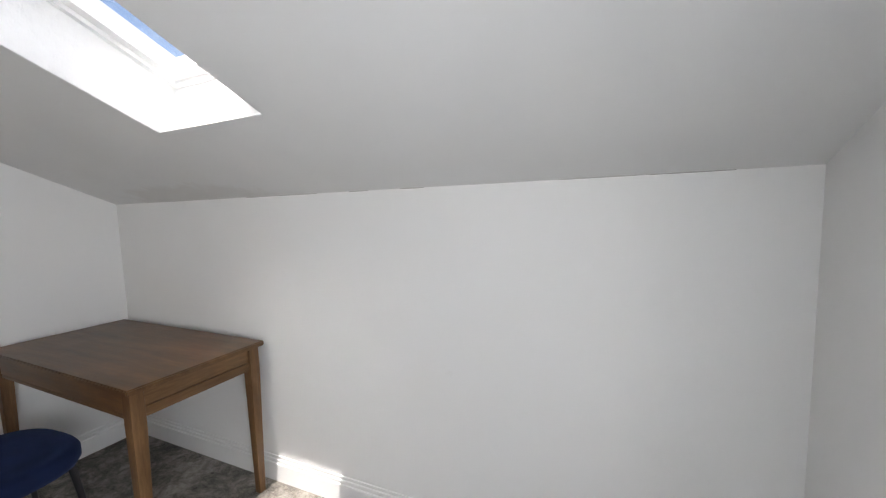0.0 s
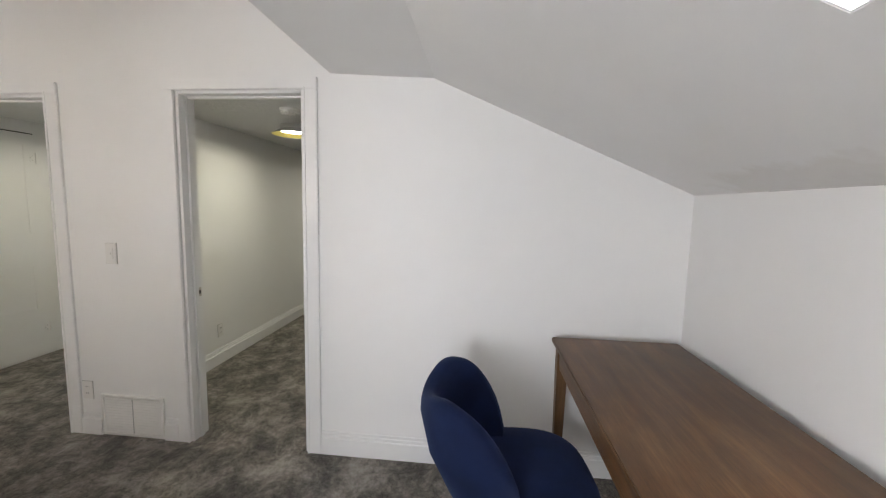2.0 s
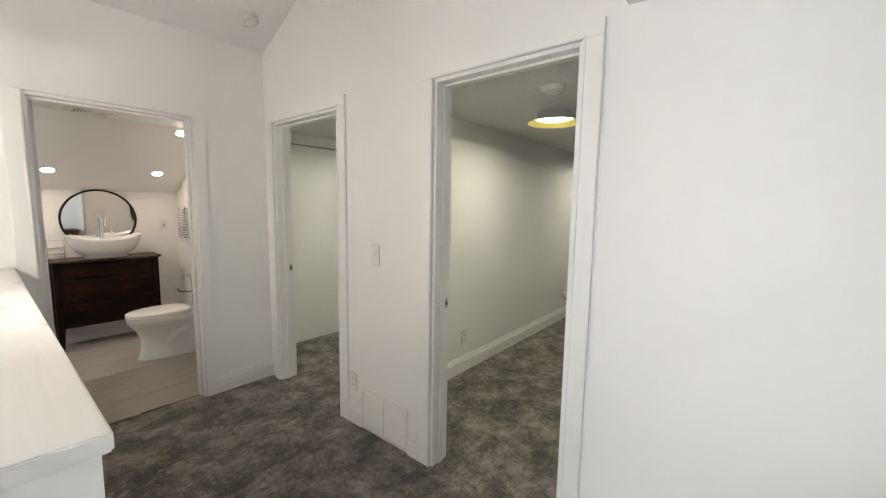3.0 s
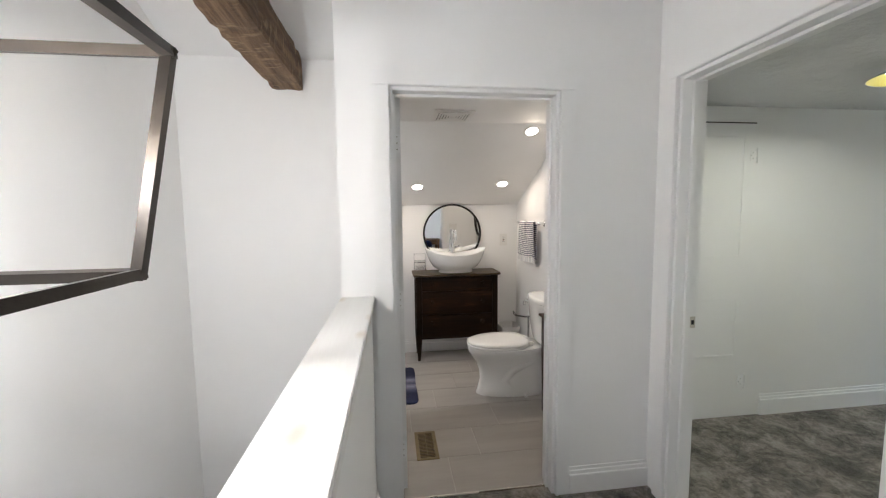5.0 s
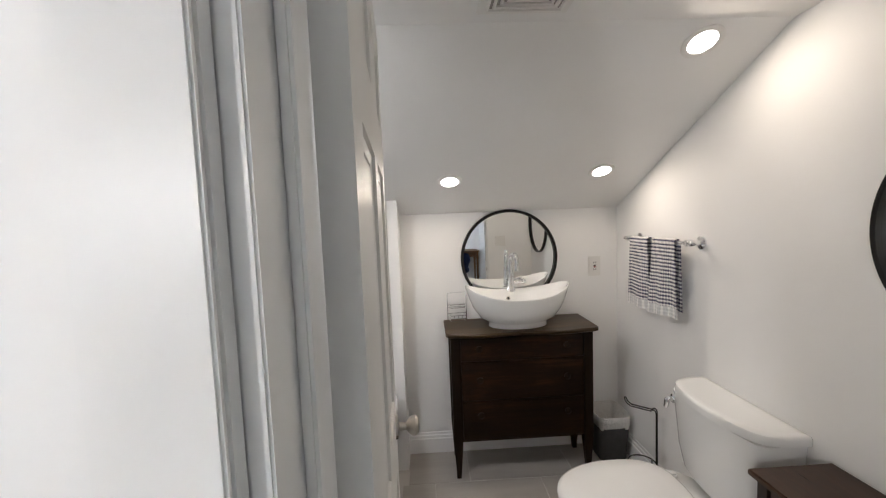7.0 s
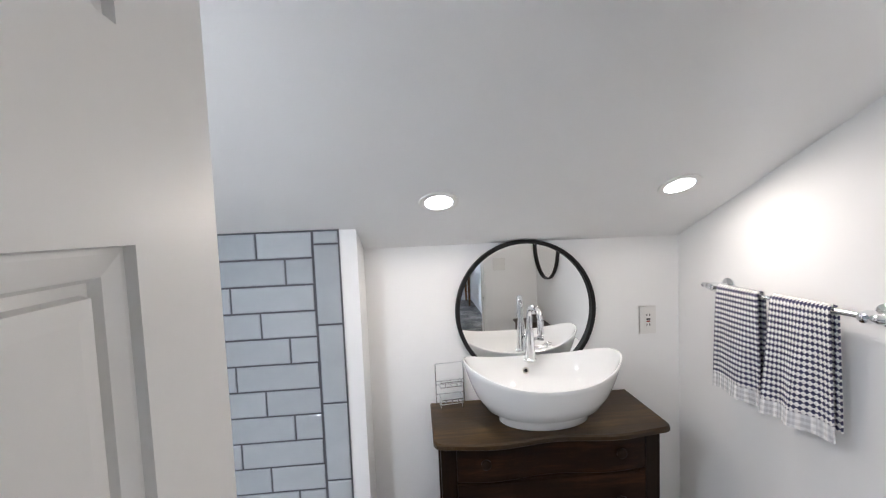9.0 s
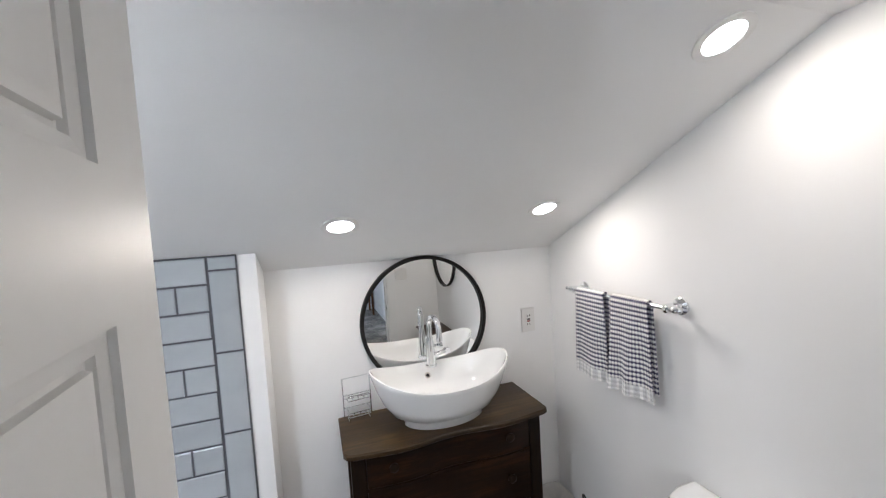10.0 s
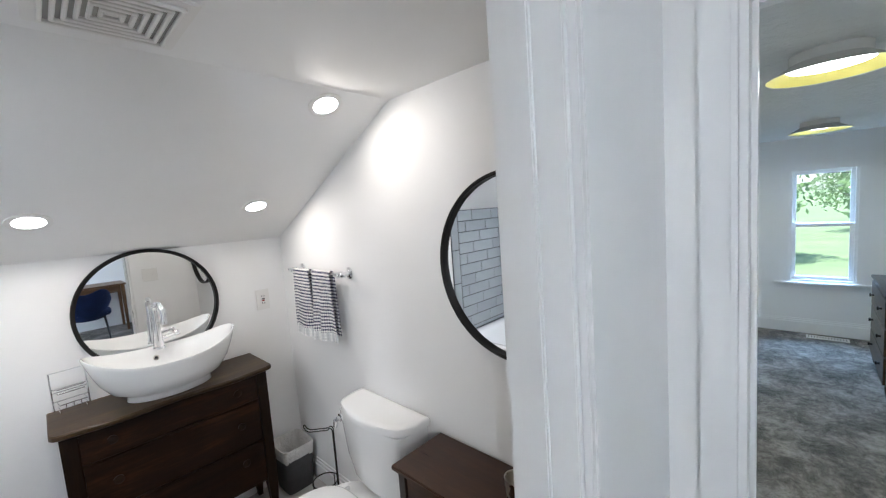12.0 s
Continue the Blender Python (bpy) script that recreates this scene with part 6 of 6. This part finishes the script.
# unseen window, added only as the opening for the study's fill lamp
w2 = thing("added_window", "unseen white window added in the study's end wall to let in fill light", "window", pose(EX, (FILL_WIN[0] + FILL_WIN[1]) / 2, 0), kind="structure")
hw2 = (FILL_WIN[1] - FILL_WIN[0]) / 2
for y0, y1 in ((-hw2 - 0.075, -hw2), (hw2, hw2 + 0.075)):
    part("casing", bx(-0.018, 0.0, y0, y1, FILL_WIN[2] - 0.02, FILL_WIN[3] + 0.075, 0.003), TRIM, w2)
part("head_casing", bx(-0.018, 0.0, -hw2, hw2, FILL_WIN[3], FILL_WIN[3] + 0.075, 0.003), TRIM, w2)
part("window_sill", bx(-0.05, 0.0, -hw2 - 0.09, hw2 + 0.09, FILL_WIN[2] - 0.045, FILL_WIN[2] - 0.021, 0.005), TRIM, w2)
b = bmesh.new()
for y0, y1, a, c in ((-hw2, -hw2 + 0.04, FILL_WIN[2], FILL_WIN[3]), (hw2 - 0.04, hw2, FILL_WIN[2], FILL_WIN[3]), (-hw2 + 0.04, hw2 - 0.04, FILL_WIN[2], FILL_WIN[2] + 0.04), (-hw2 + 0.04, hw2 - 0.04, FILL_WIN[3] - 0.04, FILL_WIN[3])):
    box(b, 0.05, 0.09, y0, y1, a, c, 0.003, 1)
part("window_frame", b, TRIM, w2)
pn = part("pane", bx(0.068, 0.072, -hw2 + 0.039, hw2 - 0.039, FILL_WIN[2] + 0.039, FILL_WIN[3] - 0.039), GLASS, w2, smooth=0)
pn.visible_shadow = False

rr = thing("wall_register", "white floor register under the bedroom window", "floor register", pose(-7.43, -2.73, 0.0))
part("plate", bx(-0.055, 0.055, -0.165, 0.165, 0.0, 0.006, 0.002), PLASTIC, rr)
for k in range(14):
    y = -0.143 + k * 0.022
    part("slot", bx(-0.035, 0.035, y - 0.005, y + 0.005, 0.0062, 0.0068), SHADE, rr, smooth=0)
ct = thing("crumpled_cloth", "small crumpled patterned cloth on the bedroom carpet", "cloth", pose(-6.6, -3.36, 0.0))
rings = []
for z, k in ((0.0, 1.0), (0.03, 1.02), (0.06, 0.8), (0.08, 0.45), (0.085, 0.1)):
    rings.append([(0.11 * k * math.cos(a) * (1 + 0.25 * math.sin(3 * a + z * 30)), 0.09 * k * math.sin(a) * (1 + 0.25 * math.cos(4 * a)), z + 0.012 * math.sin(5 * a) * (z > 0)) for a in [2 * math.pi * i / 24 for i in range(24)]])
part("folds", loft(bmesh.new(), rings), CLOTH, ct, smooth=60)

# ---------------------------------------------------------------- outdoors
b = bmesh.new()
box(b, -400, 400, -400, 400, -3.3, -3.2)
solid("ground", b, LAWN, "sunlit green lawn reaching into the distance", "lawn")


def tree(x, y, h, r, seed):
    rnd = random.Random(seed)
    t = thing("tree", "leafy green garden tree with an uneven crown", "tree", pose(x, y, -3.2), "garden trees")
    b = bmesh.new()
    tube(b, [(0, 0, -0.1), (0.1, 0.05, h * 0.25), (0.05, 0.12, h * 0.5), (0.1, 0.05, h * 0.8)], [0.22, 0.17, 0.12, 0.04], 10)
    for k in range(7):
        a, z = rnd.uniform(0, 6.28), h * rnd.uniform(0.35, 0.7)
        tube(b, [(0.06, 0.08, z), (r * 0.4 * math.cos(a), r * 0.4 * math.sin(a), z + h * 0.1), (r * 0.75 * math.cos(a), r * 0.75 * math.sin(a), z + h * 0.16)], [0.07, 0.05, 0.02], 7)
    part("trunk", b, BARK, t)
    verts, faces = [], []
    blobs = [(r * 0.62 * math.sqrt(rnd.random()) * math.cos(a), r * 0.62 * math.sin(a) * math.sqrt(rnd.random()), h * rnd.uniform(0.42, 0.95), r * rnd.uniform(0.28, 0.5)) for a in [rnd.uniform(0, 6.28) for _ in range(16)]]
    for _ in range(2600):
        bx_, by_, bz_, br = blobs[rnd.randrange(len(blobs))]
        d = Vector((rnd.gauss(0, 1), rnd.gauss(0, 1), rnd.gauss(0, 0.8))).normalized() * br * rnd.uniform(0.55, 1.05)
        c = Vector((bx_, by_, bz_)) + d
        u = Vector((rnd.gauss(0, 1), rnd.gauss(0, 1), rnd.gauss(0, 1))).normalized()
        w = u.orthogonal().normalized()
        s = rnd.uniform(0.12, 0.24)
        i = len(verts)
        verts += [tuple(c + u * s), tuple(c + w * s * 0.5), tuple(c - u * s), tuple(c - w * s * 0.5)]
        faces.append((i, i + 1, i + 2, i + 3))
    me = bpy.data.meshes.new("crown")
    me.from_pydata(verts, [], faces)
    me.materials.append(LEAF)
    cr = new("crown", me)
    cr.parent = t
    return t


tree(-26.0, -7.6, 7.5, 3.2, 1)
tree(-36.0, -5.9, 6.4, 3.4, 2)
tree(-27.0, 0.9, 6.0, 2.8, 3)
tree(-48.0, -9.5, 8.5, 4.4, 4)
tree(-56.0, 0.6, 7.4, 4.2, 5)
tree(-5.5, 14.0, 12.0, 4.5, 6)
pl = thing("utility_pole", "weathered wooden utility pole with sagging wires", "utility pole", pose(-17.0, -4.75, -3.2))
part("pole", tube(bmesh.new(), [(0, 0, 0), (0, 0, 8.4)], [0.14, 0.10], 12), BARK, pl)
part("crossarm", bx(-0.05, 0.05, -0.9, 0.9, 7.3, 7.4, 0.01), BARK, pl)
for k, (z, dy) in enumerate(((7.45, -0.8), (7.45, 0.8), (6.3, 0), (5.4, 0))):
    for e in (-16, 16):
        part("wire", tube(bmesh.new(), [(0, dy + e * t, z - 1.2 * (1 - (2 * t - 1) ** 2) * 0.5) for t in [i / 12 for i in range(13)]], 0.012, 5), BLACK, pl)

# ---------------------------------------------------------------- pieces: bathroom floor tiles
fl = bmesh.new()
prism(fl, [(WX, SY - 0.062), (-1.42, SY - 0.062), (-1.42, VY - 0.1), (-1.30, VY - 0.1), (-1.30, -5.178), (-1.478, -5.178), (-1.478, BY), (WX, BY)], "z", -0.02, 0.0045)
bfloor = solid("floor_bathroom", fl, GROUT_F, "pale grey-beige porcelain tile floor, running bond", "tile floor")
tile_cache = {}


def floor_piece(x0, x1, y0, y1):
    w, d = round(x1 - x0, 4), round(y1 - y0, 4)
    if w < 0.012 or d < 0.012:
        return
    if (w, d) not in tile_cache:
        tile_cache[(w, d)] = mesh_of("floor_tile", bx(-w / 2, w / 2, -d / 2, d / 2, -0.002, 0.0022, 0.0012, 1), TILE_F, 0)
    o = new("floor_tile", tile_cache[(w, d)])
    o.parent = bfloor
    o.location = ((x0 + x1) / 2, (y0 + y1) / 2, 0.0045)


TWD, TLN, GAP = 0.305, 0.61, 0.0022
row = 0
y = SY - 0.066
while y > BY + 0.01:
    y2 = max(y - TWD, BY + 0.004)
    x = WX + 0.004 - (0.20 + 0.2033 * row) % TLN
    right = -1.424 if (y + y2) / 2 > VY - 0.1 else (-1.45 if (y + y2) / 2 > -5.15 else -1.482)
    while x < right:
        floor_piece(max(x, WX + 0.004) + GAP, min(x + TLN, right) - GAP, y2 + GAP, y - GAP)
        x += TLN
    y -= TWD
    row += 1
solid("threshold", bx(BD[0] + 0.017, BD[1] - 0.017, SY - 0.066, SY - 0.058, -0.01, 0.0075, 0.0015), NICKEL, "thin metal strip between carpet and tile", "threshold")

# ---------------------------------------------------------------- pieces: alcove wall tiles
tile_wall_end = solid("tile_wall_end", bx(-1.415, -0.561, -5.178, -5.170, 0.5, roof_s(-5.170) - 0.001), GROUT_W, "dark grout bed of the tiled end wall", "tiled wall")
tile_wall_side = solid("tile_wall_side", prism(bmesh.new(), [(VY - 0.113, 0.5), (-5.170, 0.5), (-5.170, roof_s(-5.170) - 0.001), (-4.165, 2.122), (VY - 0.113, 2.122)], "x", -0.57, -0.5605), GROUT_W, "dark grout bed of the long tiled wall", "tiled wall")
TH, TL = 0.0985, 0.302


def wall_piece(parent, axis, u0, u1, z0, z1, depth, top=None):
    """One glazed tile with eased edges; top cuts it to the roof's slope."""
    if u1 - u0 < 0.012 or z1 - z0 < 0.01:
        return
    w, h = round(u1 - u0 - 0.007, 4), round(z1 - z0 - 0.007, 4)
    key = (axis, w, h)
    if key not in tile_cache:
        e = 0.0035
        rings = [[(-w / 2, -h / 2), (w / 2, -h / 2), (w / 2, h / 2), (-w / 2, h / 2)], [(-w / 2 + e, -h / 2 + e), (w / 2 - e, -h / 2 + e), (w / 2 - e, h / 2 - e), (-w / 2 + e, h / 2 - e)]]
        lv = [(0.0, 0), (0.0035, 0), (0.006, 1)]
        tile_cache[key] = mesh_of("wall_tile", loft(bmesh.new(), [[((u, d, z) if axis == "y" else (-d, u, z)) for u, z in rings[k]] for d, k in lv]), TILE_W, 0)
    o = new("wall_tile", tile_cache[key])
    o.parent = parent
    c = (u0 + u1) / 2
    o.location = (c, depth, (z0 + z1) / 2) if axis == "y" else (depth, c, (z0 + z1) / 2)


ztop = roof_s(-5.170) - 0.004
# vertical border column, then the field to its east
z = ztop
first = True
while z > 0.525:
    z2 = max(0.524, z - (0.05 if first else TL))
    wall_piece(tile_wall_end, "y", -1.414, -1.319, z2, z, -5.170)
    z, first = z2, False
z, row = ztop, 0
while z > 0.53:
    z2 = max(0.524, z - TH)
    x = -1.317 - (0.0, 0.1, 0.2)[row % 3] - 0.1
    while x < -0.575:
        wall_piece(tile_wall_end, "y", max(x, -1.317), min(x + TL, -0.572), z2, z, -5.170)
        x += TL
    z, row = z2, row + 1
z, row = 0.524, 0
while z < 2.05:
    z2 = z + TH
    lim = -5.164 if z2 < ztop else (z2 - 2.63) / 0.475 - 3.1 + 0.008
    y = -5.5 + (0.0, 0.1, 0.2)[row % 3]
    while y < VY - 0.115:
        wall_piece(tile_wall_side, "x", max(y, lim), min(y + TL, VY - 0.115), z, min(z2, 2.118), -0.570)
        y += TL
    z, row = z2, row + 1
